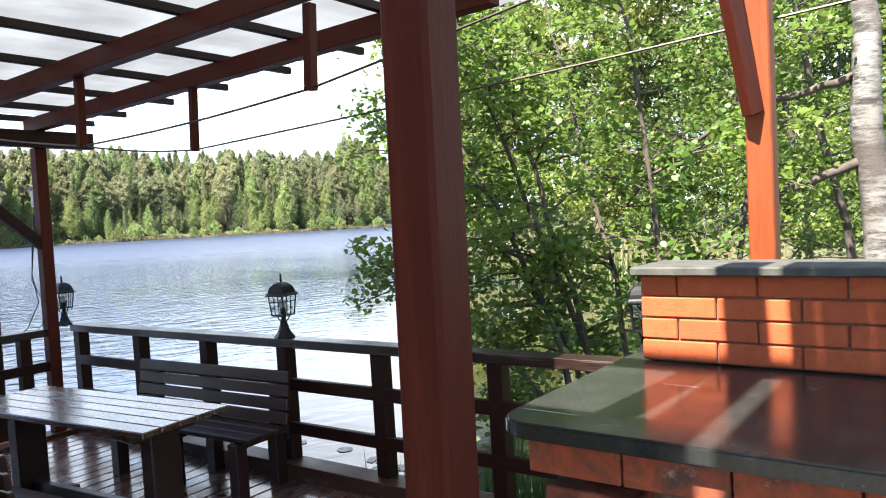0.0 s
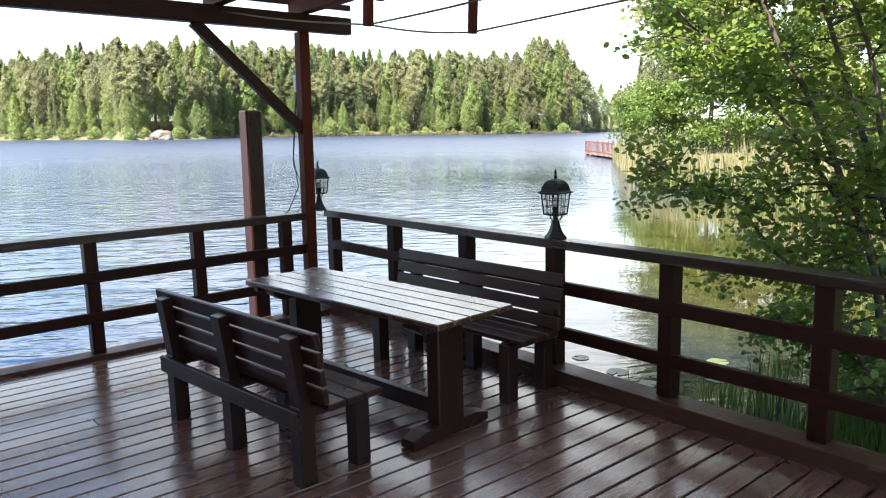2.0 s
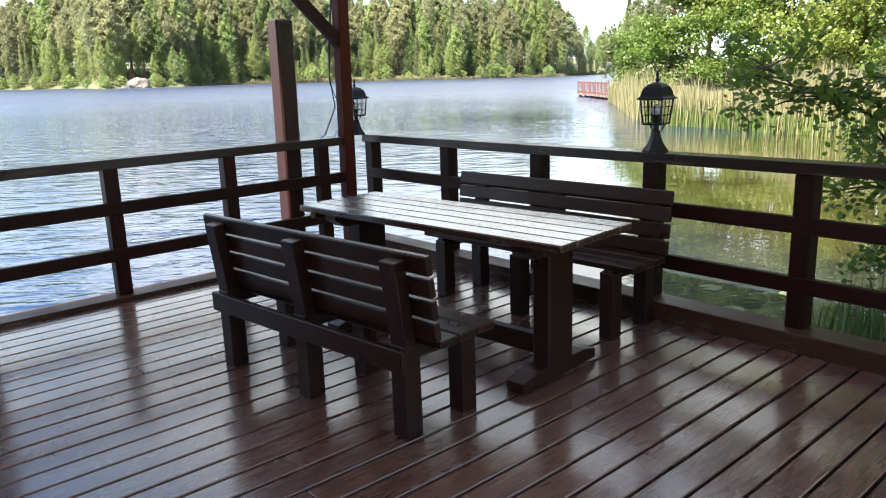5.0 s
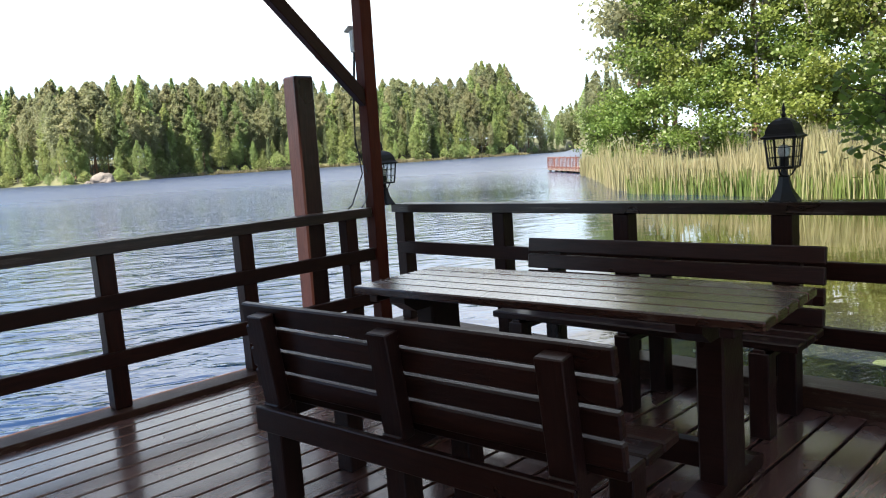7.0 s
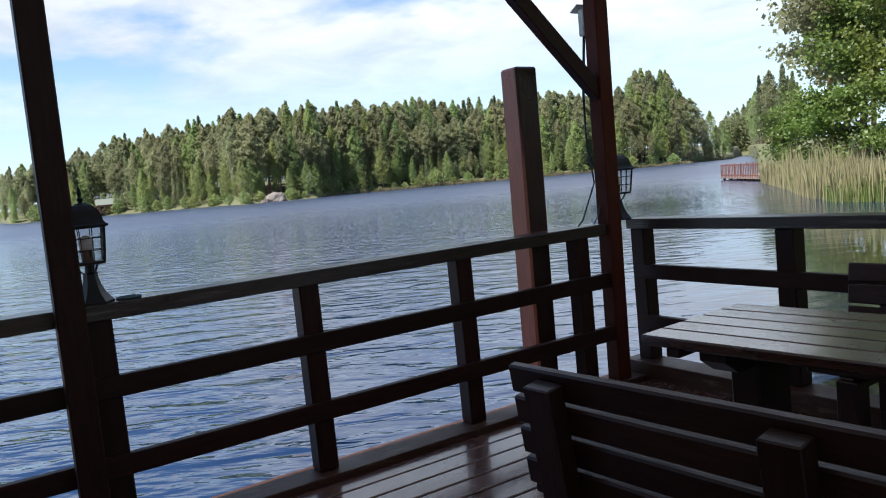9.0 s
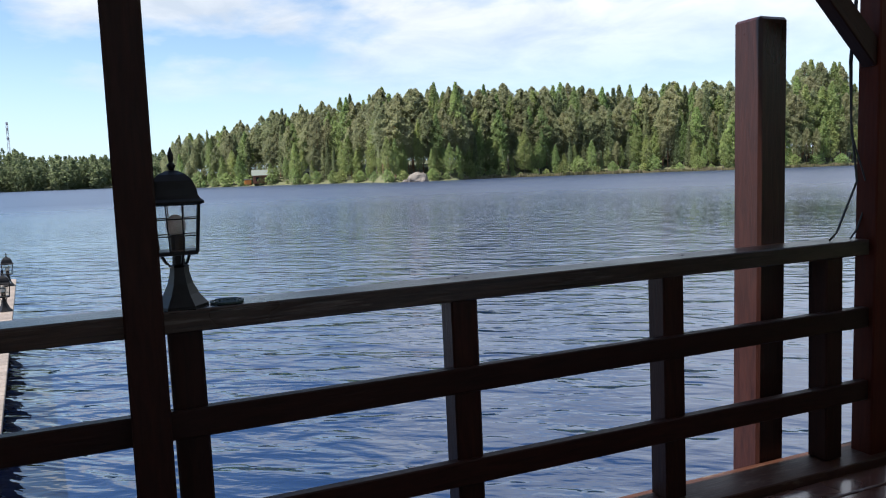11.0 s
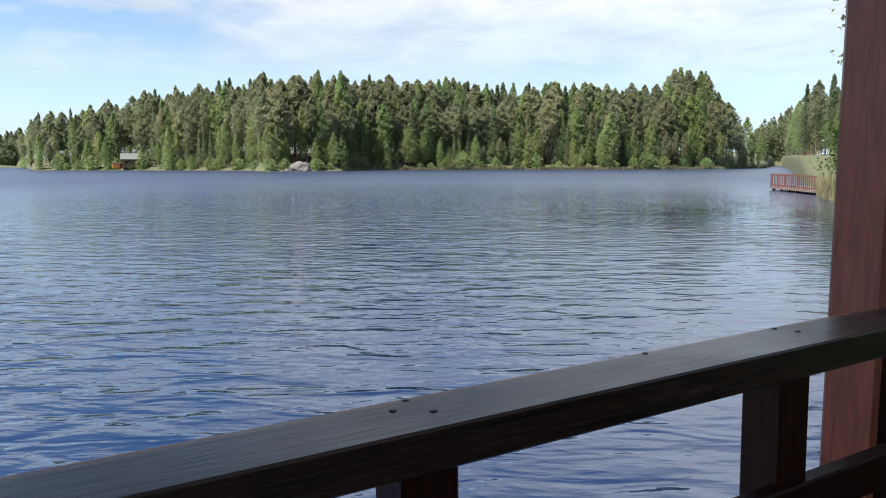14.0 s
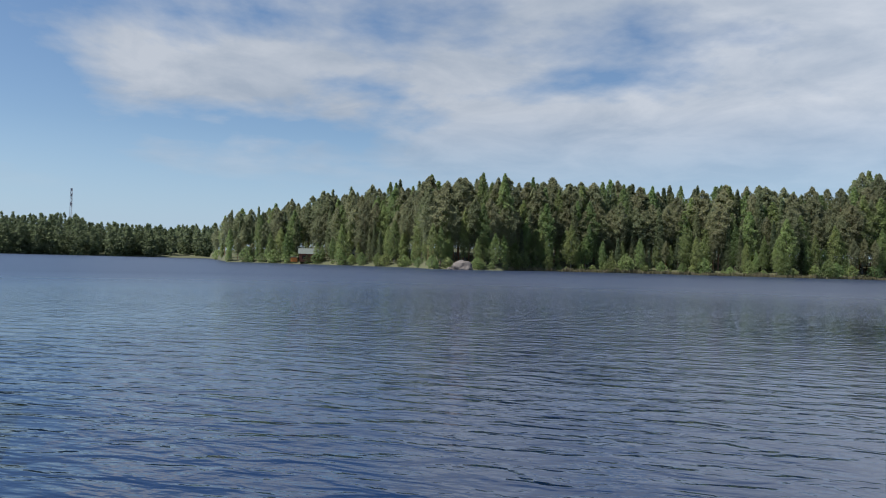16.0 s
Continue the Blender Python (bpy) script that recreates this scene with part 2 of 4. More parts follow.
m = Mat("polished_grey_stone_slab", 0.16)
n1 = m.noise(m.vec((1, 1, 1)), 6.0, 8.0, 0.7)
n2 = m.noise(m.vec((1, 1, 1)), 70.0, 4.0, 0.6)
scratch = m.ramp(m.noise(m.vec((0.5, 7, 1)), 3.1, 2.0, 0.5, 0.3), (0.73, (0, 0, 0)), (0.76, (1, 1, 1)))
m.color(m.mix(scratch, m.mix(0.5, m.ramp(n1, (0.3, (0.012, 0.015, 0.015)), (0.7, (0.036, 0.036, 0.033))), m.ramp(n2, (0.3, (0.012, 0.014, 0.014)), (0.7, (0.034, 0.034, 0.03)))), (0.24, 0.23, 0.22)))
m.rough(n1, 0.08, 0.3)
m.bump(n2, 0.1, 0.002)
stone_mat = m.m

m = Mat("grey_concrete_coping", 0.8)
n1 = m.noise(m.vec((1, 1, 1)), 16.0, 7.0, 0.7)
m.color(m.ramp(n1, (0.3, (0.03, 0.03, 0.026)), (0.7, (0.085, 0.082, 0.068)))).bump(n1, 0.4, 0.005)
coping_mat = m.m

m = Mat("birch_bark", 0.75)
n1 = m.noise(m.vec((2, 2, 9)), 2.2, 6.0, 0.75)
n2 = m.noise(m.vec((1, 1, 0.6)), 1.6, 3.0)
m.color(m.mix(m.ramp(n2, (0.45, (0, 0, 0)), (0.62, (1, 1, 1))), m.ramp(n1, (0.42, (0.03, 0.027, 0.023)), (0.58, (0.30, 0.285, 0.26))), (0.07, 0.055, 0.045)))
m.bump(n1, 0.6, 0.01)
birch_mat = m.m


def leafy(name, a, b, c, trans=0.35, rough=0.45):
    """Leaves that let some light through; each leaf takes its own tone."""
    m = Mat(name, rough)
    geo = m.t.nodes.new("ShaderNodeNewGeometry").outputs["Random Per Island"]
    patch = m.noise(m.vec((1, 1, 1)), 0.45, 3.0)
    col = m.mix(m.ramp(patch, (0.35, (0, 0, 0)), (0.65, (1, 1, 1))), m.ramp(geo, (0.0, a), (1.0, b)), m.ramp(geo, (0.0, b), (1.0, c)))
    info = m.t.nodes.new("ShaderNodeObjectInfo")
    hs = m.t.nodes.new("ShaderNodeHueSaturation")
    mr = m.t.nodes.new("ShaderNodeMapRange")
    mr.inputs["To Min"].default_value, mr.inputs["To Max"].default_value = 0.78, 1.22
    m.t.links.new(info.outputs["Random"], mr.inputs["Value"])
    m.t.links.new(mr.outputs[0], hs.inputs["Value"])
    hue = m.t.nodes.new("ShaderNodeMath")
    hue.operation = 'MULTIPLY_ADD'
    hue.inputs[1].default_value, hue.inputs[2].default_value = -0.045, 0.515
    turn = m.t.nodes.new("ShaderNodeMath")
    turn.operation = 'FRACT'
    seven = m.t.nodes.new("ShaderNodeMath")
    seven.operation = 'MULTIPLY'
    seven.inputs[1].default_value = 7.0
    m.t.links.new(info.outputs["Random"], seven.inputs[0])
    m.t.links.new(seven.outputs[0], turn.inputs[0])
    m.t.links.new(turn.outputs[0], hue.inputs[0])
    m.t.links.new(hue.outputs[0], hs.inputs["Hue"])
    m.t.links.new(col, hs.inputs["Color"])
    m.color(hs.outputs[0])
    tr = m.t.nodes.new("ShaderNodeBsdfTranslucent")
    m.t.links.new(hs.outputs[0], tr.inputs["Color"])
    ms = m.t.nodes.new("ShaderNodeMixShader")
    ms.inputs[0].default_value = trans
    out = m.t.nodes["Material Output"]
    m.t.links.new(m.b.outputs[0], ms.inputs[1])
    m.t.links.new(tr.outputs[0], ms.inputs[2])
    m.t.links.new(ms.outputs[0], out.inputs["Surface"])
    return m.m


alder_leaf = leafy("alder_leaf", (0.07, 0.135, 0.024), (0.115, 0.205, 0.04), (0.155, 0.25, 0.055), 0.6, 0.4)
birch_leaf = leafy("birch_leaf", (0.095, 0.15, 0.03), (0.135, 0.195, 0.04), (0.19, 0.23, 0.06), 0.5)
# next three: pale grey-green haze of distance mixed into the leaf colour
pine_leaf = leafy("pine_needles_hazed", (0.20, 0.225, 0.12), (0.26, 0.28, 0.155), (0.32, 0.325, 0.19), 0.65, 0.7)
spruce_leaf = leafy("spruce_needles_hazed", (0.155, 0.195, 0.10), (0.205, 0.25, 0.13), (0.255, 0.285, 0.155), 0.65, 0.7)
far_hazy_leaf = leafy("far_birch_leaf_hazed", (0.20, 0.285, 0.105), (0.26, 0.335, 0.13), (0.32, 0.37, 0.165), 0.65, 0.7)
reed_mat = leafy("dry_reed", (0.21, 0.185, 0.10), (0.29, 0.255, 0.15), (0.18, 0.20, 0.08), 0.35, 0.6)
green_reed = leafy("green_reed", (0.06, 0.12, 0.03), (0.10, 0.17, 0.04), (0.16, 0.2, 0.07), 0.35, 0.5)

# water: dark body, smooth surface, ripples at three sizes
m = Mat("lake_water", 0.04, 0, 0.5)
m.b.inputs["IOR"].default_value = 2.05
mp = m.t.nodes.new("ShaderNodeMapping")
mp.vector_type = 'TEXTURE'
mp.inputs["Rotation"].default_value = (0, 0, radians(58))
mp.inputs["Scale"].default_value = (1.7, 0.7, 1.0)
m.t.links.new(m.c.outputs["Object"], mp.inputs["Vector"])
w1 = m.noise(mp.outputs[0], 1.7, 2.0, 0.5, 0.6)
w2 = m.noise(mp.outputs[0], 7.0, 2.0, 0.5, 0.3)
calm = m.ramp(m.noise(m.vec((0.03, 0.05, 0.03)), 1.0, 3.0), (0.40, (0.4, 0.4, 0.4)), (0.6, (1, 1, 1)))
wsum = m.mix(0.13, w1, w2)
wv = m.mix(1.0, wsum, calm, 'MULTIPLY')
lee = m.t.nodes.new("ShaderNodeVectorMath")
lee.operation = 'DISTANCE'
lee.inputs[1].default_value = (6.0, 14.0, 0.0)
m.t.links.new(m.c.outputs["Object"], lee.inputs[0])
shelter = m.t.nodes.new("ShaderNodeMapRange")
shelter.inputs["From Min"].default_value, shelter.inputs["From Max"].default_value = 10.5, 15.5
shelter.inputs["To Min"].default_value, shelter.inputs["To Max"].default_value = 0.06, 1.0
m.t.links.new(lee.outputs["Value"], shelter.inputs["Value"])
wv = m.mix(1.0, wv, shelter.outputs[0], 'MULTIPLY')
# a smooth patch further out, and olive shallows by the bank
slick = m.t.nodes.new("ShaderNodeVectorMath")
slick.operation = 'DISTANCE'
slick.inputs[1].default_value = (-17.0, 20.0, 0.0)
m.t.links.new(m.c.outputs["Object"], slick.inputs[0])
smooth = m.t.nodes.new("ShaderNodeMapRange")
smooth.inputs["From Min"].default_value, smooth.inputs["From Max"].default_value = 2.0, 10.0
smooth.inputs["To Min"].default_value, smooth.inputs["To Max"].default_value = 0.4, 1.0
m.t.links.new(slick.outputs["Value"], smooth.inputs["Value"])
wv = m.mix(1.0, wv, smooth.outputs[0], 'MULTIPLY')
shallow = m.t.nodes.new("ShaderNodeMapRange")
shallow.inputs["From Min"].default_value, shallow.inputs["From Max"].default_value = 10.0, 14.0
shallow.inputs["To Min"].default_value, shallow.inputs["To Max"].default_value = 1.0, 0.0
m.t.links.new(lee.outputs["Value"], shallow.inputs["Value"])
bed = m.ramp(m.noise(m.vec((1, 1, 1)), 0.9, 6.0, 0.65), (0.35, (0.018, 0.018, 0.006)), (0.65, (0.05, 0.048, 0.016)))
m.color(m.mix(shallow.outputs[0], (0.003, 0.014, 0.05), bed))
away = m.t.nodes.new("ShaderNodeVectorMath")
away.operation = 'LENGTH'
m.t.links.new(m.c.outputs["Object"], away.inputs[0])


def by_distance(near, far, v_near, v_far):
    mr = m.t.nodes.new("ShaderNodeMapRange")
    mr.inputs["From Min"].default_value, mr.inputs["From Max"].default_value = near, far
    mr.inputs["To Min"].default_value, mr.inputs["To Max"].default_value = v_near, v_far
    m.t.links.new(away.outputs["Value"], mr.inputs["Value"])
    return mr.outputs[0]


# small ripples: single waves close by, a ruffled sheen far out
m.bump(m.mix(1.0, wv, by_distance(14.0, 90.0, 1.0, 0.55), 'MULTIPLY'), 0.7, 0.13)
sheen = m.t.nodes.new("ShaderNodeMath")
sheen.operation = 'MULTIPLY'
m.t.links.new(by_distance(6.0, 80.0, 0.02, 0.36), sheen.inputs[0])
m.t.links.new(smooth.outputs[0], sheen.inputs[1])
m.t.links.new(sheen.outputs[0], m.b.inputs["Roughness"])
water_mat = m.m

m = Mat("shore_ground", 0.9)
n1 = m.noise(m.vec((1, 1, 1)), 0.35, 6.0, 0.6)
n2 = m.noise(m.vec((1, 1, 1)), 4.0, 6.0, 0.7)
m.color(m.mix(0.5, m.ramp(n1, (0.35, (0.045, 0.06, 0.022)), (0.65, (0.10, 0.10, 0.045))), m.ramp(n2, (0.3, (0.05, 0.06, 0.025)), (0.7, (0.16, 0.15, 0.08)))))
m.bump(n2, 0.7, 0.06)
ground_mat = m.m

# translucent corrugated roof sheet
sheet = bpy.data.materials.new("milky_polycarbonate")
sheet.use_nodes = True
st = sheet.node_tree
sp = st.nodes["Principled BSDF"]
sp.inputs["Base Color"].default_value = (0.55, 0.57, 0.60, 1)
sp.inputs["Roughness"].default_value = 0.3
tl = st.nodes.new("ShaderNodeBsdfTranslucent")
tc = st.nodes.new("ShaderNodeTexCoord")
sn = st.nodes.new("ShaderNodeTexNoise")
sn.inputs["Scale"].default_value, sn.inputs["Detail"].default_value = 2.2, 4.0
st.links.new(tc.outputs["Object"], sn.inputs["Vector"])
sr = st.nodes.new("ShaderNodeValToRGB")
sr.color_ramp.elements[0].position, sr.color_ramp.elements[1].position = 0.35, 0.65
sr.color_ramp.elements[0].color, sr.color_ramp.elements[1].color = (0.10, 0.106, 0.112, 1), (0.15, 0.16, 0.172, 1)
st.links.new(sn.outputs["Fac"], sr.inputs[0])
st.links.new(sr.outputs[0], tl.inputs["Color"])
sm = st.nodes.new("ShaderNodeMixShader")
sm.inputs[0].default_value = 0.75
st.links.new(sp.outputs[0], sm.inputs[1])
st.links.new(tl.outputs[0], sm.inputs[2])
st.links.new(sm.outputs[0], st.nodes["Material Output"].inputs["Surface"])

glass = bpy.data.materials.new("clear_lamp_glass")
glass.use_nodes = True
gt = glass.node_tree
gg = gt.nodes.new("ShaderNodeBsdfGlossy")
gg.inputs["Roughness"].default_value = 0.05
gtr = gt.nodes.new("ShaderNodeBsdfTransparent")
gtr.inputs["Color"].default_value = (0.88, 0.9, 0.9, 1)
gm = gt.nodes.new("ShaderNodeMixShader")
gm.inputs[0].default_value = 0.07
gt.links.new(gtr.outputs[0], gm.inputs[1])
gt.links.new(gg.outputs[0], gm.inputs[2])
gt.links.new(gm.outputs[0], gt.nodes["Material Output"].inputs["Surface"])

# ---- building helpers ----
BLOCKS = {}


def thing(name, label, category, m=Matrix(), group="", kind=""):
    """An Empty that carries the parts of one thing."""
    ob = new(name)
    ob.empty_display_size = 0.1
    ob.matrix_world = m
    return tagged(ob, label, category, group, kind)


def part(name, mesh, material, parent=None, label="", m=None):
    """Links a mesh or bmesh as one object under its thing."""
    if isinstance(mesh, bmesh.types.BMesh):
        me = bpy.data.meshes.new(name)
        mesh.to_mesh(me)
        mesh.free()
        mesh = me
    if material is not None and not mesh.materials:
        mesh.materials.append(material)
    ob = new(name, mesh)
    if m is not None:
        ob.matrix_basis = m
    if parent is not None:
        ob.parent = parent
    return tagged(ob, label)


def block(sx, sy, sz, chamfer, material):
    """A bevelled block about its centre; alike blocks share one mesh."""
    key = (round(sx, 4), round(sy, 4), round(sz, 4), chamfer, material.name)
    if key not in BLOCKS:
        bm = bmesh.new()
        bmesh.ops.create_cube(bm, size=1.0)
        bmesh.ops.scale(bm, vec=(sx, sy, sz), verts=bm.verts)
        if chamfer:
            bmesh.ops.bevel(bm, geom=list(bm.edges), offset=chamfer, segments=1, affect='EDGES')
        me = bpy.data.meshes.new("block")
        bm.to_mesh(me)
        bm.free()
        me.materials.append(material)
        BLOCKS[key] = me
    return BLOCKS[key]


def beam(name, a, b, w, h, material, parent=None, label="", chamfer=0.004, twist=0.0):
    """A timber from a to b; its length is the mesh's x axis, w across, h deep."""
    a, b = Vector(a), Vector(b)
    d = b - a
    q = d.to_track_quat('X', 'Z')
    mm = Matrix.Translation((a + b) / 2) @ q.to_matrix().to_4x4() @ pose(0, 0, 0, twist)
    return part(name, block(d.length, w, h, chamfer, material), None, parent, label, mm)


def post(name, x, y, z0, z1, w, material, parent=None, label="", d=None, chamfer=0.006):
    return beam(name, (x, y, z0), (x, y, z1), w, d or w, material, parent, label, chamfer)


def tube(points, radius, sides=6, r_end=None):
    """Verts and faces of a tube along points."""
    vs, fs = [], []
    pts = [Vector(p) for p in points]
    for i, p in enumerate(pts):
        d = (pts[min(i + 1, len(pts) - 1)] - pts[max(i - 1, 0)]).normalized()
        u = d.orthogonal().normalized()
        v = d.cross(u)
        r = radius if r_end is None else radius + (r_end - radius) * i / (len(pts) - 1)
        for k in range(sides):
            a = 2 * math.pi * k / sides
            vs.append(p + u * r * math.cos(a) + v * r * math.sin(a))
        if i:
            o = (i - 1) * sides
            for k in range(sides):
                fs.append((o + k, o + (k + 1) % sides, o + sides + (k + 1) % sides, o + sides + k))
    fs.append(tuple(range(sides - 1, -1, -1)))
    fs.append(tuple(range(len(vs) - sides, len(vs))))
    return vs, fs


def join(pieces, name="mesh", smooth=False):
    vs, fs = [], []
    for v, f in pieces:
        o = len(vs)
        vs.extend(v)
        fs.extend(tuple(i + o for i in g) for g in f)
    me = bpy.data.meshes.new(name)
    me.from_pydata([tuple(v) for v in vs], [], fs)
    if smooth:
        me.polygons.foreach_set("use_smooth", [True] * len(me.polygons))
    return me


def lathe(profile, sides, name="lathe", smooth=False, twist=0.0):
    vs, fs = [], []
    for r, z in profile:
        for k in range(sides):
            a = 2 * math.pi * (k + 0.5) / sides + twist
            vs.append((r * math.cos(a), r * math.sin(a), z))
    for i in range(len(profile) - 1):
        for k in range(sides):
            fs.append((i * sides + k, i * sides + (k + 1) % sides, (i + 1) * sides + (k + 1) % sides, (i + 1) * sides + k))
    fs.append(tuple(range(sides - 1, -1, -1)))
    fs.append(tuple(range(len(vs) - sides, len(vs))))
    return join([(vs, fs)], name, smooth)


def leaf_mesh(name, centres, sizes, shape="leaf", flat=0.0, seed=1):
    """One mesh of many small leaves, each turned its own way."""
    rs = np.random.RandomState(seed)
    n = len(centres)
    centres, sizes = np.asarray(centres, float), np.broadcast_to(np.asarray(sizes, float), (n,))
    nrm = rs.normal(size=(n, 3))
    nrm[:, 2] += flat * np.sign(nrm[:, 2] + 1e-9)
    nrm /= np.linalg.norm(nrm, axis=1)[:, None]
    u = np.cross(nrm, rs.normal(size=(n, 3)))
    u /= np.linalg.norm(u, axis=1)[:, None] + 1e-9
    v = np.cross(nrm, u)
    outline = {"leaf": [(-0.5, 0), (-0.22, 0.34), (0.2, 0.36), (0.5, 0), (0.2, -0.36), (-0.22, -0.34)],
               "spray": [(-0.5, -0.3), (0.6, 0.02), (-0.3, 0.42)],
               "tuft": [(-0.5, -0.16), (-0.1, 0.4), (0.5, 0.12), (0.12, -0.42)]}[shape]
    k = len(outline)
    co = np.zeros((n, k, 3))
    for i, (a, b) in enumerate(outline):
        co[:, i] = centres + (u * a + v * b + nrm * (0.18 * abs(b) if shape == "leaf" else 0)) * sizes[:, None]
    me = bpy.data.meshes.new(name)
    me.vertices.add(n * k)
    me.vertices.foreach_set("co", co.ravel())
    me.loops.add(n * k)
    me.loops.foreach_set("vertex_index", np.arange(n * k, dtype=np.int32))
    me.polygons.add(n)
    me.polygons.foreach_set("loop_start", np.arange(0, n * k, k, dtype=np.int32))
    me.polygons.foreach_set("loop_total", np.full(n, k, dtype=np.int32))
    me.update()
    me.validate()
    return me

# ---- ground and lake ----
WATER = -0.5
CENTRE = (2.5, -2.5)
# shore: degrees anticlockwise from +y, distance to the shore, height of the land behind
SHORE = [(-180, 5.5, 1.0), (-120, 4.2, 1.0), (-60, 3.3, 1.0), (-35, 3.7, 1.2), (-22, 6.2, 1.4), (-10, 11, 2), (0, 17, 2.5), (9.5, 22, 3), (20, 24, 3),
         (29.5, 27.5, 3), (31.5, 31, 3), (33.5, 43, 3), (34.3, 48, 3), (34.9, 420, 6), (35.4, 420, 6), (35.9, 262, 5), (39, 225, 7), (47, 205, 7), (55, 205, 9),
         (62, 198, 9), (66.0, 190, 8), (67.0, 180, 7), (72.5, 176, 7), (73.5, 196, 8), (80, 215, 7), (87.5, 235, 4), (88.6, 420, 5), (103, 440, 5), (135, 430, 5),
         (150, 60, 3), (165, 9, 1), (180, 5.5, 1.0)]
S_AZ, S_R, S_H = (np.array(c, float) for c in zip(*SHORE))


def shore_r(az):
    return np.interp(az, S_AZ, S_R)


def at(az, r, z=0.0):
    a = radians(az)
    return (CENTRE[0] - r * math.sin(a), CENTRE[1] + r * math.cos(a), z)


def land_z(az, r):
    over = r - shore_r(az)
    if over < 0:
        return max(-2.2, WATER - 0.06 + over * 0.14)
    h = float(np.interp(az, S_AZ, S_H))
    return WATER + 0.05 + min(0.35, over * 0.12) + h * (1 - math.exp(-over / 40.0))


az_list = np.concatenate([np.arange(-180, -40, 4), np.arange(-40, 33, 1.5), np.arange(33, 37, 0.15), np.arange(37, 90, 0.6), np.arange(90, 180, 3)])
rel = [0.0, 0.25, 0.5, 0.75, 0.9, 0.97, 1.0, 1.012, 1.03, 1.06, 1.12, 1.2, 1.35, 1.6, 2.2, 4, 12, 40]
gv, gf = [(CENTRE[0], CENTRE[1], -2.2)], []
for az in az_list:
    for f in rel[1:]:
        r = min(float(shore_r(az)) * f, 3000 + f)
        wob = 0.15 * noise.noise(Vector(at(az, r)) * 0.3) if f > 1 else 0
        gv.append(at(az, r, land_z(az, r) + wob))
nr, na = len(rel) - 1, len(az_list)
for i in range(na):
    j = (i + 1) % na
    gf.append((0, 1 + i * nr, 1 + j * nr))
    for k in range(nr - 1):
        gf.append((1 + i * nr + k, 1 + i * nr + k + 1, 1 + j * nr + k + 1, 1 + j * nr + k))
ground = part("ground", join([(gv, gf)], "ground", True), ground_mat)
tagged(ground, "grassy wooded shore and lake bed of brown soil", "ground", kind="structure")

bm = bmesh.new()
bmesh.ops.create_circle(bm, cap_ends=True, radius=2600, segments=64)
water = part("water", bm, water_mat, None, "", pose(0, 0, WATER))
tagged(water, "dark blue rippled lake water reflecting sky and trees", "lake", kind="structure")

# ---- deck ----
RAIL_L, RAIL_R = 0.96, 0.96
# the old deck has settled a little towards the lake
TILT = Matrix.Rotation(radians(-0.46), 4, 'Y') @ Matrix.Rotation(radians(0.46), 4, 'X')
ON_DECK = []
deck = thing("floor", "dark brown stained deck boards with narrow gaps, glossy", "deck", kind="structure")
pitch, wide = 0.1395, 0.1255
xs = np.arange(0.141, 7.4, pitch)
for i, x in enumerate(xs):
    cut = [-3.4, -2.6, -1.9, -3.9][i % 4] if i % 3 == 0 else None
    ends = [-5.2, cut, -0.125] if cut else [-5.2, -0.125]
    for a, b in zip(ends, ends[1:]):
        part("board", block(b - a - 0.004, wide, 0.03, 0.004, deck_wood), None, deck, "",
             pose(x, (a + b) / 2, -0.0155 + 0.0012 * math.sin(i * 7.1), 0.25 * math.sin(i * 3.3), 0, 90))
# added black sheet: blocks light from below so the board gaps look shaded
part("subfloor", block(7.3, 5.05, 0.012, 0.0, gap_dark), None, deck, "black sheet added under the boards to darken the gaps", pose(3.72, -2.66, -0.2))
for y in (-5.0, -4.0, -3.0, -2.0, -1.0, -0.25):
    beam("joist", (-0.02, y, -0.115), (7.4, y, -0.115), 0.06, 0.13, rafter_wood, deck)
for x in (0.1, 2.4, 4.7, 7.0):
    for y in (-0.2, -2.4, -4.6):
        post("pile", x, y, -2.3, -0.18, 0.14, rafter_wood, deck)
tagged(beam("trim_kerb", (-0.025, -5.2, -0.01), (-0.025, -0.14, -0.01), 0.19, 0.085, kerb_wood), "weathered timber kerb along the deck edge", "kerb", kind="structure")
tagged(beam("trim_kerb", (-0.12, -0.035, 0.035), (7.4, -0.035, 0.035), 0.18, 0.13, kerb_wood), "weathered timber kerb along the deck edge", "kerb", kind="structure")
tagged(beam("trim_fascia", (-0.12, -5.2, -0.13), (-0.12, 0.1, -0.13), 0.03, 0.19, rail_wood), "dark fascia board under the deck edge", "fascia", kind="structure")
tagged(beam("trim_fascia", (-0.1, 0.115, -0.13), (7.4, 0.115, -0.13), 0.03, 0.19, rail_wood), "dark fascia board under the deck edge", "fascia", kind="structure")

# railings
rail_left = thing("railing", "dark brown timber railing with two middle rails above water", "railing", group="deck railing")
for y in (-5.0, -4.15, -3.045, -2.172, -1.322, -0.5):
    post("post", -0.045, y, 0.033, RAIL_L - 0.06, 0.095, rail_wood, rail_left)
beam("top_rail", (-0.05, -5.2, RAIL_L - 0.0325), (-0.05, -0.325, RAIL_L - 0.0325), 0.145, 0.065, cap_wood, rail_left, "worn dark top rail")
for z in (0.63, 0.315):
    beam("middle_rail", (0.002, -5.2, z), (0.002, -0.325, z), 0.04, 0.085, rail_wood, rail_left)
rail_right = thing("railing", "dark brown timber railing with two middle rails beside trees", "railing", group="deck railing")
for x in (-0.01, 0.95, 1.86, 2.74, 3.62, 4.5, 5.38, 6.26, 7.1):
    post("post", x, 0.0, 0.1, RAIL_R - 0.06, 0.1, rail_wood, rail_right)
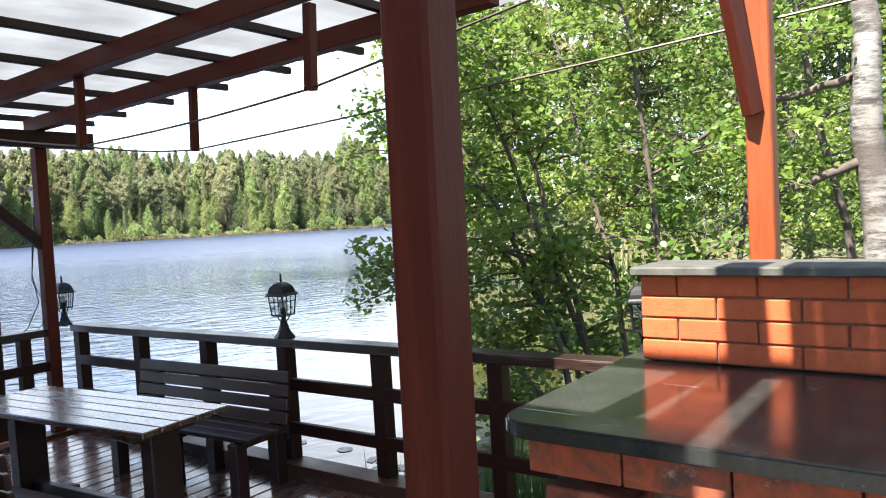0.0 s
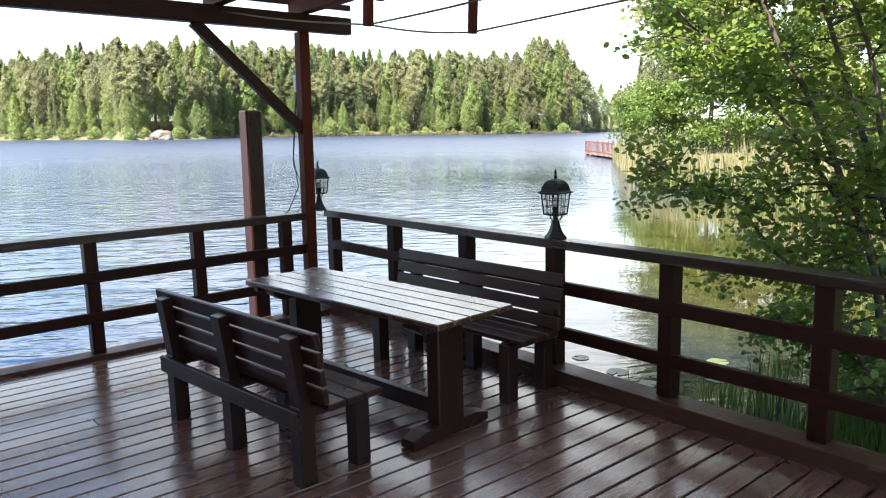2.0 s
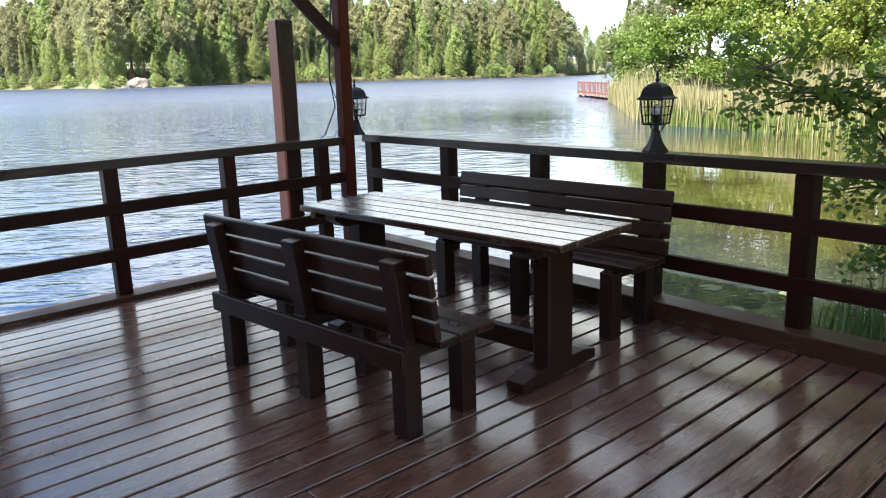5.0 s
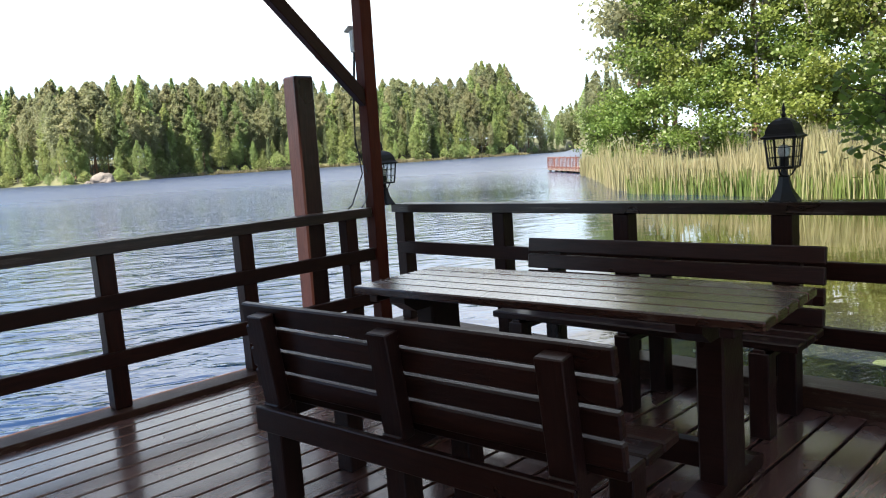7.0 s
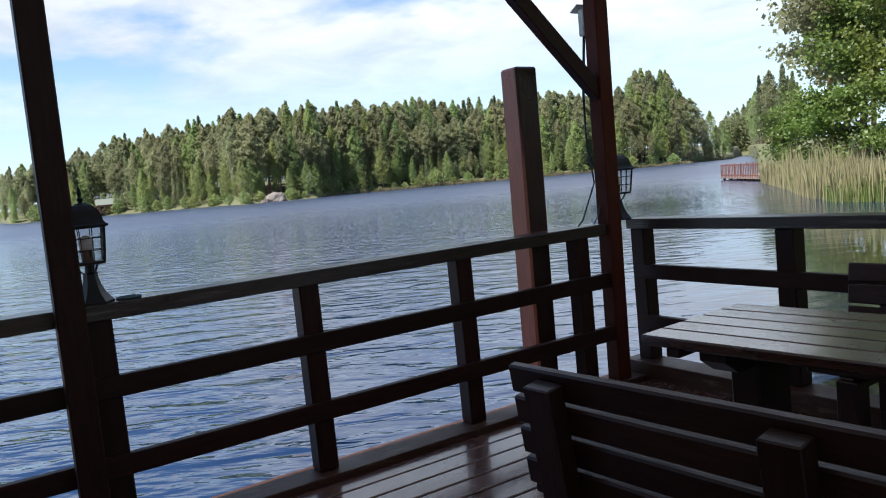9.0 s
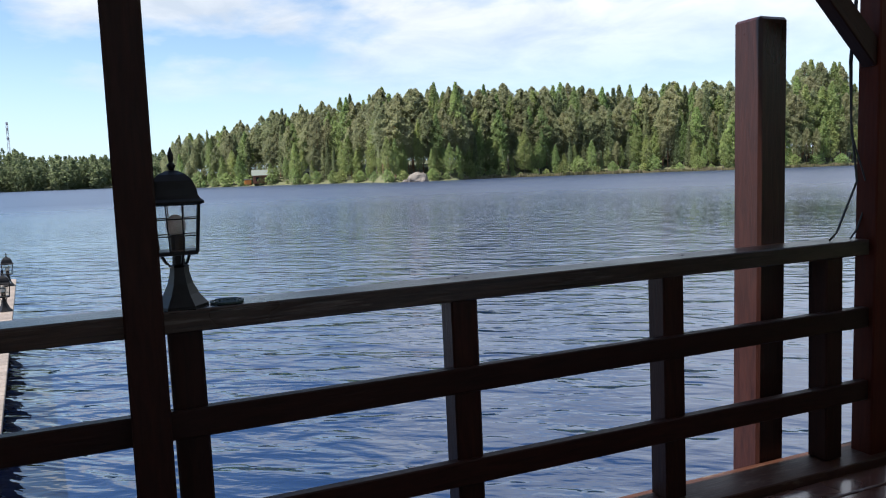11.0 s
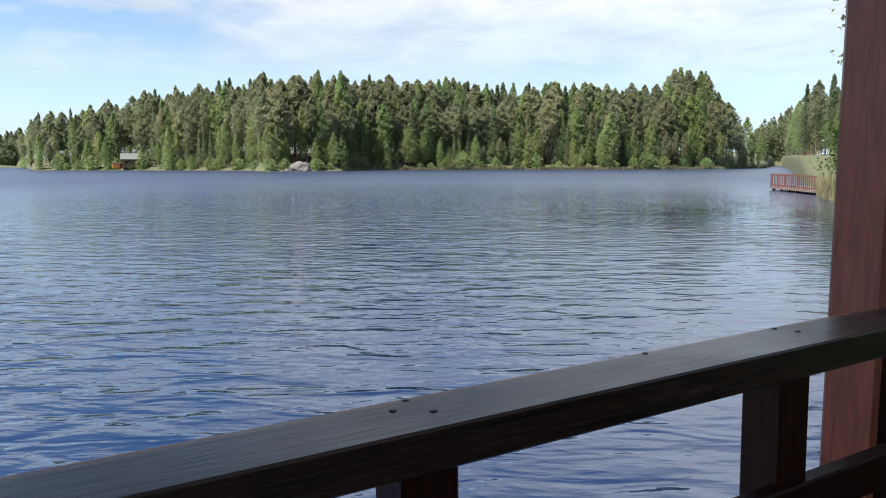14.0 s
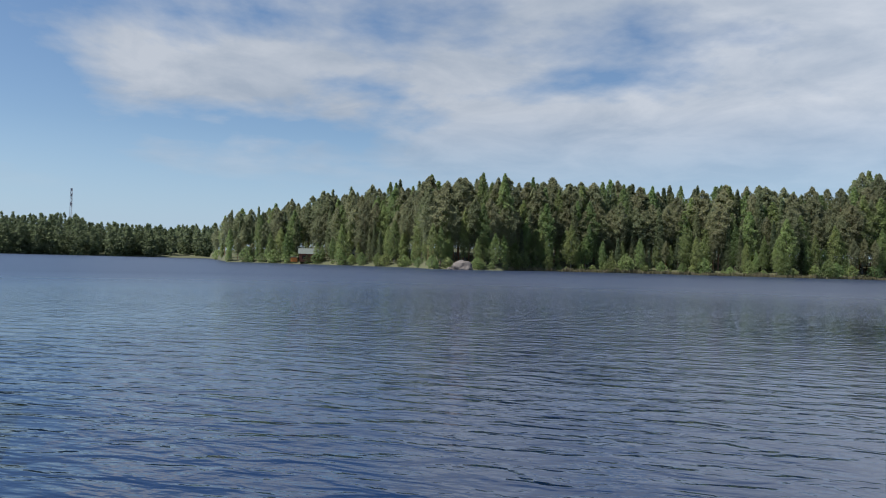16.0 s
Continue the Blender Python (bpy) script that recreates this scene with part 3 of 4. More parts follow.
beam("top_rail", (-0.07, 0.0, RAIL_R - 0.03), (7.3, 0.0, RAIL_R - 0.03), 0.14, 0.06, cap_wood, rail_right, "worn dark top rail")
for z in (0.64, 0.33):
    beam("middle_rail", (-0.05, -0.032, z), (7.3, -0.032, z), 0.04, 0.085, rail_wood, rail_right)

# stub pile outside the rail; the darker bench wood stands in for shade on it
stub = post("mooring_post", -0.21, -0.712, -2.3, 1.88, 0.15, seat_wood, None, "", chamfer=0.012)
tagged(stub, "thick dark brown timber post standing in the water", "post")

# ---- roof over the deck ----
ROOF_Y0, ROOF_Y1, ROOF_X1 = -5.3, 0.35, 4.75
roof = thing("canopy", "red-brown timber canopy with milky translucent roofing sheets", "canopy")
for (x, y, lab) in ((-0.015, -0.275, ""), (0.09, -3.158, ""), (4.7, -5.2, "")):
    post("post", x, y, 0.0, 2.56, 0.10, rail_wood if y < -1 else roof_wood, roof, lab)
beam("edge_beam", (0.05, ROOF_Y0, 2.632), (0.05, 0.18, 2.632), 0.1, 0.145, rail_wood, roof)
for y in (-0.28, -1.07, -2.3, -3.6, -5.1):
    beam("purlin", (-0.15, y, 2.765), (ROOF_X1, y, 2.903), 0.09, 0.12, roof_wood, roof)
for i in range(7):
    x = -0.36 + i * 0.73
    z = 2.85 + 0.029 * x
    beam("rafter", (max(x, -0.18), ROOF_Y0, z), (max(x, -0.18), ROOF_Y1, z), 0.045, 0.05, rafter_wood, roof)
cv, cf = [], []
cols = 140
for i in range(cols + 1):
    x = -0.2 + (ROOF_X1 + 0.25) * i / cols
    z = 2.884 + 0.029 * x + 0.007 * math.sin(i * 1.35)
    cv += [(x, ROOF_Y0 - 0.1, z), (x, 0.29, z)]
    if i:
        cf.append((2 * i - 2, 2 * i, 2 * i + 1, 2 * i - 1))
part("roof_sheet", join([(cv, cf)], "roof_sheet", True), sheet, roof, "milky corrugated plastic sheet")
beam("brace", (-0.01, -0.30, 1.70), (0.03, -1.28, 2.57), 0.06, 0.09, rail_wood, roof)
TIPS = ((2.12, -1.05, 2.33), (2.22, -0.28, 2.33), (4.2, -1.07, 2.40))
for x, y, z in TIPS:
    beam("hanger", (x, y, z), (x + 0.02, y, 2.80), 0.05, 0.05, roof_wood, roof)


def wire(a, b, r=0.006, sag=0.02):
    a, b = Vector(a), Vector(b)
    pts = [a.lerp(b, k / 8) - Vector((0, 0, sag * math.sin(math.pi * k / 8))) for k in range(9)]
    return tube(pts, r, 5)


part("curtain_wire", join([wire((2.12, -1.05, 2.34), (4.2, -1.07, 2.41)), wire((4.2, -1.07, 2.41), (7.2, -1.4, 2.75)),
                           wire((2.12, -1.05, 2.34), (2.22, -0.28, 2.34)), wire((2.22, -0.28, 2.34), (7.2, -0.3, 2.58)),
                           wire((2.12, -1.05, 2.34), (0.1, -1.07, 2.66))], "wires"), wire_steel, roof, "thin steel wire")
# unseen wall added to close the deck behind the walk; shades it, bounces light
tagged(part("wall_house", block(6.2, 0.16, 3.1, 0.01, wall_paint), None, None, "", pose(1.9, -5.45, 1.4)), "pale unseen wall added behind the deck to shade it and bounce light", "wall", kind="structure")

# unseen boarded roof added to shade the grill, set on the pillar; shorter boards and a narrowed one let sun through
LIT_X, STREAK_X = 5.95, 6.166
grill_shade = thing("porch_roof", "unseen boarded roof added above the grill to shade it", "roof", kind="structure")
for k in range(19):
    x = 4.87 + k * 0.144
    near_end = -3.2 if x < LIT_X else -2.12
    wide_board = 0.142 if abs(x - STREAK_X) > 0.072 else 0.085
    part("roof_board", block(wide_board, near_end + 5.32, 0.03, 0.003, rafter_wood), None, grill_shade, "", pose(x if wide_board > 0.1 else x + 0.028, (near_end - 5.32) / 2, 3.43))
beam("purlin", (4.8, -2.5, 3.36), (7.5, -2.5, 3.36), 0.09, 0.11, roof_wood, grill_shade)
beam("purlin", (4.8, -5.2, 3.36), (7.5, -5.2, 3.36), 0.09, 0.11, roof_wood, grill_shade)

# second unseen wall, added to limit the skylight from the grill side
tagged(part("wall_house", block(0.16, 4.6, 2.5, 0.01, wall_paint), None, None, "", pose(10.6, -4.6, 1.15)), "pale unseen wall added beyond the grill to limit side light", "wall", kind="structure")
# big pillar by the grill and orange post behind it
pil = post("pillar", 5.902, -2.478, 0.0, 3.305, 0.108, roof_wood, None, "", chamfer=0.01)
tagged(pil, "thick red-brown painted timber pillar", "pillar")
op = thing("post_with_brace", "orange-stained timber post with a diagonal brace", "post")
post("post", 6.03, -0.385, 0.0, 3.4, 0.1, orange_wood, op)
beam("brace", (6.02, -0.465, 2.12), (5.91, -0.745, 3.2), 0.05, 0.08, roof_wood, op)

# ---- brick grill ----
grill = thing("brick_grill", "red brick barbecue with a polished grey stone worktop", "grill")
GZ = 1.235
part("core", block(1.5, 0.62, GZ - 0.16, 0.004, mortar), None, grill, "sooty inner masonry", pose(6.62, -1.32, (GZ - 0.16) / 2))


def brick(x, y, z, lx, ly, lz, mat=brick_mat):
    part("brick", block(lx, ly, lz, 0.004, mat), None, grill, "", pose(x, y, z))


bx, bh, joint = 0.254, 0.069, 0.006
# apron course under the slab and the piers
x = 5.76
while x < 7.3:
    brick(x + bx / 2, -1.85, GZ - 0.095, bx, 0.1, 0.088, grimy_mat)
    x += bx + joint
y = -1.79
while y < -1.0:
    brick(5.72 + 0.05, y + bx / 2 - 0.01, GZ - 0.095, 0.1, bx, 0.088, grimy_mat)
    y += bx + joint
for row in range(15):
    z = 0.04 + row * 0.075
    if z > GZ - 0.17:
        break
    for px in (5.79, 6.62):
        if row % 2:
            brick(px + 0.12, -1.80, z, bx, 0.12, bh, soot_mat)
        else:
            brick(px + 0.055, -1.80, z, 0.12, 0.12, bh, soot_mat)
            brick(px + 0.185, -1.80, z, 0.12, 0.12, bh, soot_mat)
    for k in range(3):
        brick(5.79, -1.61 + k * 0.26 + (0.06 if row % 2 else 0), z, 0.12, bx, bh, soot_mat)
# slab with rounded corners
bm = bmesh.new()
outline = [(5.675, -1.0)]
for k in range(7):
    a = math.pi + k * math.pi / 12
    outline.append((5.775 + 0.1 * math.cos(a), -1.84 + 0.1 * math.sin(a)))
outline += [(7.4, -1.95), (7.4, -0.7), (5.76, -0.7)]
face = bm.faces.new([bm.verts.new((px, py, GZ - 0.045)) for px, py in outline])
up = bmesh.ops.extrude_face_region(bm, geom=[face])
bmesh.ops.translate(bm, vec=(0, 0, 0.045), verts=[v for v in up["geom"] if isinstance(v, bmesh.types.BMVert)])
bmesh.ops.recalc_face_normals(bm, faces=bm.faces)
bmesh.ops.bevel(bm, geom=[e for e in bm.edges if abs(e.verts[0].co.z - e.verts[1].co.z) < 1e-4], offset=0.006, segments=2, affect='EDGES')
part("worktop", bm, stone_mat, grill, "polished grey stone slab with pale scratches")
# raised back of four courses and its coping
back_y = -1.07
part("back_core", block(1.62, 0.22, 4 * 0.075, 0.003, mortar), None, grill, "", pose(6.585, back_y + 0.125, GZ + 0.152))
for row in range(4):
    z = GZ + 0.042 + row * 0.075
    x = 5.765 - (0.13 if row % 2 == 1 else 0)
    while x < 7.3:
        a, b = max(x, 5.765), min(x + bx, 7.38)
        brick((a + b) / 2, back_y + 0.05, z, b - a, 0.1, bh)
        x += bx + joint
    brick(5.765 + 0.05, back_y + 0.165, z, 0.1, 0.12, bh)
part("coping", block(1.7, 0.34, 0.03, 0.005, coping_mat), None, grill, "grey weathered coping slab", pose(6.595, back_y + 0.12, GZ + 0.319))

# ---- furniture ----


def bench_parts(ob):
    L = 1.6
    for sx in (-0.64, 0.0, 0.64):
        beam("back_post", (sx, -0.21, 0.0), (sx, -0.21, 0.40), 0.09, 0.085, seat_wood, ob)
        beam("back_upright", (sx, -0.215, 0.385), (sx, -0.262, 0.752), 0.09, 0.06, seat_wood, ob)
        beam("front_leg", (sx, 0.13, 0.0), (sx, 0.13, 0.375), 0.09, 0.085, seat_wood, ob)
        beam("seat_bearer", (sx, -0.17, 0.36), (sx, 0.17, 0.36), 0.05, 0.06, seat_wood, ob)
    beam("back_rail", (-0.7, -0.268, 0.345), (0.7, -0.268, 0.345), 0.03, 0.095, seat_wood, ob)
    for y in (-0.115, 0.0, 0.115):
        beam("seat_slat", (-L / 2, y, 0.408), (L / 2, y, 0.408), 0.105, 0.035, seat_wood, ob, chamfer=0.006)
    for k in range(4):
        z = 0.468 + k * 0.091
        y = -0.168 - 0.13 * (z - 0.4)
        part("back_slat", block(L, 0.032, 0.08, 0.006, seat_wood), None, ob, "", pose(0, y, z, 7.4))


bench = thing("bench", "dark varnished wooden bench with slatted back facing the table", "bench", pose(2.285, -1.92, 0, 0, 0, 5.5), "benches at the table")
bench_parts(bench)
other = copy_thing(bench, pose(2.21, -0.467, 0, 0, 0, 182.5))
tagged(other, "dark varnished wooden bench with slatted back beside the railing", "bench")
ON_DECK += [bench, other]

table = thing("picnic_table", "dark wooden plank table with worn shiny top on trestle legs", "table", pose(2.297, -1.227, -0.012, 0, 0, 5.1))
for k in range(5):
    part("plank", block(1.82, 0.115, 0.035, 0.006, top_wood), None, table, "", pose(0, -0.238 + k * 0.119, 0.7225))
for s in (-1, 1):
    beam("edge_batten", (s * 0.79, -0.29, 0.69), (s * 0.79, 0.29, 0.69), 0.05, 0.03, seat_wood, table)
    part("trestle_leg", block(0.1, 0.20, 0.6, 0.008, seat_wood), None, table, "", pose(s * 0.66, 0, 0.37))
    bmf = bmesh.new()
    prof = [(-0.30, 0.0), (-0.30, 0.045), (-0.2, 0.07), (0.2, 0.07), (0.30, 0.045), (0.30, 0.0)]
    fc = bmf.faces.new([bmf.verts.new((-0.05, py, pz)) for py, pz in prof])
    ex = bmesh.ops.extrude_face_region(bmf, geom=[fc])
    bmesh.ops.translate(bmf, vec=(0.1, 0, 0), verts=[v for v in ex["geom"] if isinstance(v, bmesh.types.BMVert)])
    bmesh.ops.recalc_face_normals(bmf, faces=bmf.faces)
    part("foot", bmf, seat_wood, table, "", pose(s * 0.66, 0, 0.02))
    bmb = bmesh.new()
    prof = [(-0.27, 0.0), (-0.27, -0.03), (-0.2, -0.075), (0.2, -0.075), (0.27, -0.03), (0.27, 0.0)]
    fc = bmb.faces.new([bmb.verts.new((-0.045, py, pz)) for py, pz in prof])
    ex = bmesh.ops.extrude_face_region(bmb, geom=[fc])
    bmesh.ops.translate(bmb, vec=(0.09, 0, 0), verts=[v for v in ex["geom"] if isinstance(v, bmesh.types.BMVert)])
    bmesh.ops.recalc_face_normals(bmb, faces=bmb.faces)
    part("cross_bearer", bmb, seat_wood, table, "", pose(s * 0.66, 0, 0.704))
beam("stretcher", (-0.62, 0, 0.15), (0.62, 0, 0.15), 0.05, 0.1, seat_wood, table)

# ---- lanterns ----


def lantern(x, y, z, label, turn=0.0):
    """A post lantern 0.46 m high: flared foot, brackets, four-sided cage, dome, finial."""
    ob = thing("post_lantern", label, "lantern", Matrix.Translation((x, y, z)) @ Matrix.Rotation(radians(turn), 4, 'Z') @ Matrix.Scale(0.99, 4), "lanterns on the railing")
    part("foot", lathe([(0.075, 0), (0.075, 0.008), (0.068, 0.016), (0.05, 0.04), (0.036, 0.07), (0.028, 0.1), (0.026, 0.118), (0.03, 0.122), (0.018, 0.126), (0.016, 0.155)], 6), iron, ob)
    for k in range(3):
        a = math.pi / 3 * 2 * k + 0.3
        pts = [(0.015 * math.cos(a), 0.015 * math.sin(a), 0.115), (0.035 * math.cos(a), 0.035 * math.sin(a), 0.13), (0.05 * math.cos(a), 0.05 * math.sin(a), 0.158)]
        part("bracket", join([tube(pts, 0.005, 5)]), iron, ob)
    cage = part("cage_floor", lathe([(0.066, 0.155), (0.08, 0.157), (0.08, 0.166), (0.072, 0.168)], 4), iron, ob)
    bars = []
    r0, r1, z0, z1 = 0.078, 0.096, 0.163, 0.305
    corner = [(math.cos(math.pi / 2 * (k + 0.5)), math.sin(math.pi / 2 * (k + 0.5))) for k in range(4)]
    for k in range(4):
        c, d = corner[k], corner[(k + 1) % 4]
        post_pts = [(r0 * c[0], r0 * c[1], z0), (r1 * c[0], r1 * c[1], z1)]
        part("cage_post", join([tube(post_pts, 0.0055, 5)]), iron, cage)
        for f in (1 / 3, 2 / 3):
            m0 = [(c[i] * (1 - f) + d[i] * f) for i in range(2)]
            bars.append(tube([(r0 * m0[0], r0 * m0[1], z0), (r1 * m0[0], r1 * m0[1], z1)], 0.0026, 4))
        for f in (0.34, 0.68):
            r = r0 + (r1 - r0) * f
            zz = z0 + (z1 - z0) * f
            bars.append(tube([(r * c[0], r * c[1], zz), (r * d[0], r * d[1], zz)], 0.0026, 4))
        q = 0.96
        part("pane", join([([(r0 * q * c[0], r0 * q * c[1], z0), (r0 * q * d[0], r0 * q * d[1], z0), (r1 * q * d[0], r1 * q * d[1], z1), (r1 * q * c[0], r1 * q * c[1], z1)], [(0, 1, 2, 3)])]), glass, cage, "clear glass pane").visible_shadow = False
    part("grille", join(bars), iron, cage)
    dome = part("dome", lathe([(0.098, 0.298), (0.117, 0.303), (0.118, 0.309), (0.104, 0.316), (0.096, 0.325), (0.091, 0.345), (0.078, 0.368), (0.054, 0.386), (0.024, 0.397), (0.01, 0.399)], 4), iron, ob)
    part("finial", lathe([(0.008, 0.397), (0.009, 0.405), (0.014, 0.412), (0.009, 0.418), (0.006, 0.422), (0.0085, 0.432), (0.009, 0.442), (0.004, 0.458), (0.001, 0.465)], 8, smooth=True), iron, dome)
    holder = part("lamp_holder", lathe([(0.02, 0.166), (0.02, 0.212), (0.016, 0.216)], 10), iron, ob)
    part("bulb", lathe([(0.016, 0.212), (0.025, 0.224), (0.03, 0.24), (0.026, 0.257), (0.014, 0.268), (0.001, 0.272)], 12, smooth=True), bulb_glass, holder, "white opal bulb")
    return ob


lantern(-0.045, -3.045, RAIL_L, "black metal post lantern with bulb beside the canopy post", -4)
lantern(2.74, 0.0, RAIL_R, "black metal post lantern on the railing behind the bench", 5)
lantern(5.38, 0.0, RAIL_R, "black metal post lantern on the railing behind the grill", 20)
lantern(-0.09, -0.10, RAIL_R, "black metal post lantern at the railing corner", 0)

# mosquito coil lying on the rail
spiral = [((0.008 + 0.00072 * k) * math.cos(k * 0.3), (0.008 + 0.00072 * k) * math.sin(k * 0.3), 0.0045) for k in range(66)]
coil = part("mosquito_coil", join([tube(spiral, 0.0042, 6)]), coil_green, None, "", pose(-0.045, -2.915, RAIL_L))
tagged(coil, "dark green spiral mosquito coil lying on the rail", "mosquito coil")

# socket box and cable on the corner post
sock = thing("socket_box", "grey plastic outdoor socket box on the canopy post", "socket", pose(-0.085, -0.29, 2.12))
part("body", block(0.05, 0.075, 0.15, 0.008, plug_plastic), None, sock, "", pose(0, 0, 0))
part("lid", block(0.01, 0.08, 0.07, 0.003, plug_plastic), None, sock, "raised grey lid", pose(-0.05, 0, 0.09, 0, 60))
cab = part("cable", join([tube([(-0.085, -0.30, 2.08), (-0.075, -0.35, 1.7), (-0.03, -0.40, 1.45), (-0.03, -0.36, 1.2), (-0.04, -0.46, 0.99), (-0.04, -0.5, RAIL_L)], 0.005, 5),
                          tube([(-0.085, -0.31, 2.08), (-0.075, -0.36, 1.7), (-0.02, -0.41, 1.4), (-0.02, -0.30, 1.15), (-0.04, -0.34, 1.0), (-0.04, -0.38, RAIL_L)], 0.004, 5)], smooth=True), cable_rubber)
tagged(cab, "thin black cables hanging from the socket box to the rail", "cable")

# nails and knots on the rail
for (y, dx) in ((-2.193, -0.077), (-2.153, -0.112), (-2.142, -0.043), (-1.631, -0.112), (-1.24, -0.11), (-1.225, -0.065)):
    part("nail_head", lathe([(0.006, 0), (0.006, 0.0015), (0.004, 0.002)], 8), cable_rubber, rail_left, "dark nail head", pose(dx, y, RAIL_L))

ON_DECK += [table, deck, rail_left, rail_right, coil]
ON_DECK += [o for o in scene.objects if o.parent is None and o.name.startswith(("trim_", "post_lantern"))]
for o in ON_DECK:
    o.matrix_basis = TILT @ o.matrix_basis

# ---- jetty on the left with lanterns ----
jet = thing("jetty", "low sun-bleached plank jetty over the water", "jetty", pose(-0.95, -3.76, -0.03, 0, 0, 187))
for k in range(78):
    part("plank", block(0.115, 1.2, 0.03, 0.003, jetty_wood), None, jet, "", pose(0.06 + k * 0.12, 0.6, -0.015))
for k in range(5):
    for y in (0.15, 1.05):
        post("pile", 0.4 + k * 2.0, y, -2.2, -0.03, 0.12, rafter_wood, jet)
for x, y in ((-7.0, -4.58), (-9.4, -4.88)):
    lantern(x, y, -0.03, "black metal post lantern standing on the jetty", 8)

# ---- far shore trees ----


def cone_crown(rs, h, base, width, n, power=0.9, tiers=True):
    t = rs.rand(n) ** 0.75
    z = base + (h - base) * t
    rad = width * (1 - t) ** power + 0.12
    if tiers:
        rad *= 0.72 + 0.4 * np.abs(np.sin(t * 26 + rs.rand() * 6))
    a = rs.rand(n) * 2 * np.pi
    r = rad * np.sqrt(rs.rand(n)) ** 0.6
    return np.c_[r * np.cos(a), r * np.sin(a), z - 0.25 * r]


def clump_crown(rs, h, base, width, n, peak=0.25, power=1.6, lobes=0.5):
    """Rounded uneven crown: fills an outline that bulges and breaks into boughs."""
    t = rs.rand(n * 3) ** 0.85
    a = rs.rand(n * 3) * 2 * np.pi
    env = np.where(t < peak, 0.45 + 0.55 * t / peak, 1 - (np.clip(t - peak, 0, 1) / (1 - peak)) ** power)
    ph = rs.rand(6) * 6.28
    wave = np.sin(3 * a + 9 * t + ph[0]) * np.sin(19 * t + ph[1]) + 0.6 * np.sin(5 * a - 27 * t + ph[2]) + 0.5 * np.sin(2 * a + 41 * t + ph[3])
    r = (width * env * (1 + 0.22 * lobes * wave) + 0.08) * rs.rand(n * 3) ** 0.4
    keep = np.where(rs.rand(n * 3) < np.clip(0.45 + 0.45 * lobes * wave, 0.04, 1))[0][:n]
    return np.c_[r * np.cos(a), r * np.sin(a), base + (h - base) * t - 0.12 * r][keep]


def far_tree(name, kind, seed, label):
    rs = np.random.RandomState(seed)
    ob = thing(name, label, "tree", group="far shore trees")
    if kind == "pine":
        h = 19.0
        pts = clump_crown(rs, h, h * 0.3, 2.7, 4200, 0.5, 2.2, 1.5)
        mat, bark, size, trunk = pine_leaf, bark_pine, 0.48, 0.19
    elif kind == "spruce":
        h = 19.0
        pts = cone_crown(rs, h, h * 0.06, 2.3, 4000, 0.9)
        mat, bark, size, trunk = spruce_leaf, bark_dark, 0.44, 0.17
    elif kind == "birch":
        h = 16.0
        pts = clump_crown(rs, h, h * 0.14, 2.3, 4000, 0.4, 1.7, 1.2)
        mat, bark, size, trunk = far_hazy_leaf, birch_mat, 0.4, 0.13
    else:
        h = 5.0
        pts = clump_crown(rs, h, 0.2, 2.4, 1200, 0.35, 2.2, 0.8)
        mat, bark, size, trunk = far_hazy_leaf, bark_dark, 0.42, 0.07
    pts = pts + rs.normal(size=pts.shape) * (0.4, 0.4, 0.3) * min(1.0, h / 12) * np.clip(1.25 - pts[:, 2:] / h, 0.25, 1.0)
    zs = [0, h * 0.3, h * 0.6, h * 0.97]
    bend = [(rs.uniform(-0.3, 0.3) * i / 3, rs.uniform(-0.3, 0.3) * i / 3, z) for i, z in enumerate(zs)]
    bend[0] = (0, 0, -1.0)
    part("trunk", join([tube(bend, trunk, 6, 0.03)]), bark, ob)
    part("crown", leaf_mesh("crown", pts, size * rs.uniform(0.55, 1.3, len(pts)), "spray", 0.2, seed), mat, ob)
    return ob


PROTO = {"pine": [far_tree("pine_tree", "pine", s, "tall pine with an orange trunk on the far shore") for s in (11, 12, 13)],
         "spruce": [far_tree("spruce_tree", "spruce", s, "dark pointed spruce on the far shore") for s in (21, 22)],
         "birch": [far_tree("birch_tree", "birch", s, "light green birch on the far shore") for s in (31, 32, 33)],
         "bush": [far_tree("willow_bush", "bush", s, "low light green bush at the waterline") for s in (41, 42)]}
used = set()
rt = random.Random(5)


def plant(kind, x, y, z, height, base_h):
    """Sets one tree; the first of each shape is the prototype itself."""
    p = rt.choice(PROTO[kind])
    s = height / base_h
    mm = Matrix.Translation((x, y, z)) @ Matrix.Rotation(rt.uniform(0, 6.28), 4, 'Z') @ Matrix.Diagonal((min(s, 1.15) * rt.uniform(0.62, 1.2), min(s, 1.15) * rt.uniform(0.62, 1.2), s, 1))
    if p.name not in used:
        used.add(p.name)
        p.matrix_world = mm
    else:
        q = copy_thing(p, Matrix())
        q.matrix_basis = mm


BASE = {"pine": 19.0, "spruce": 19.0, "birch": 16.0, "bush": 5.0}
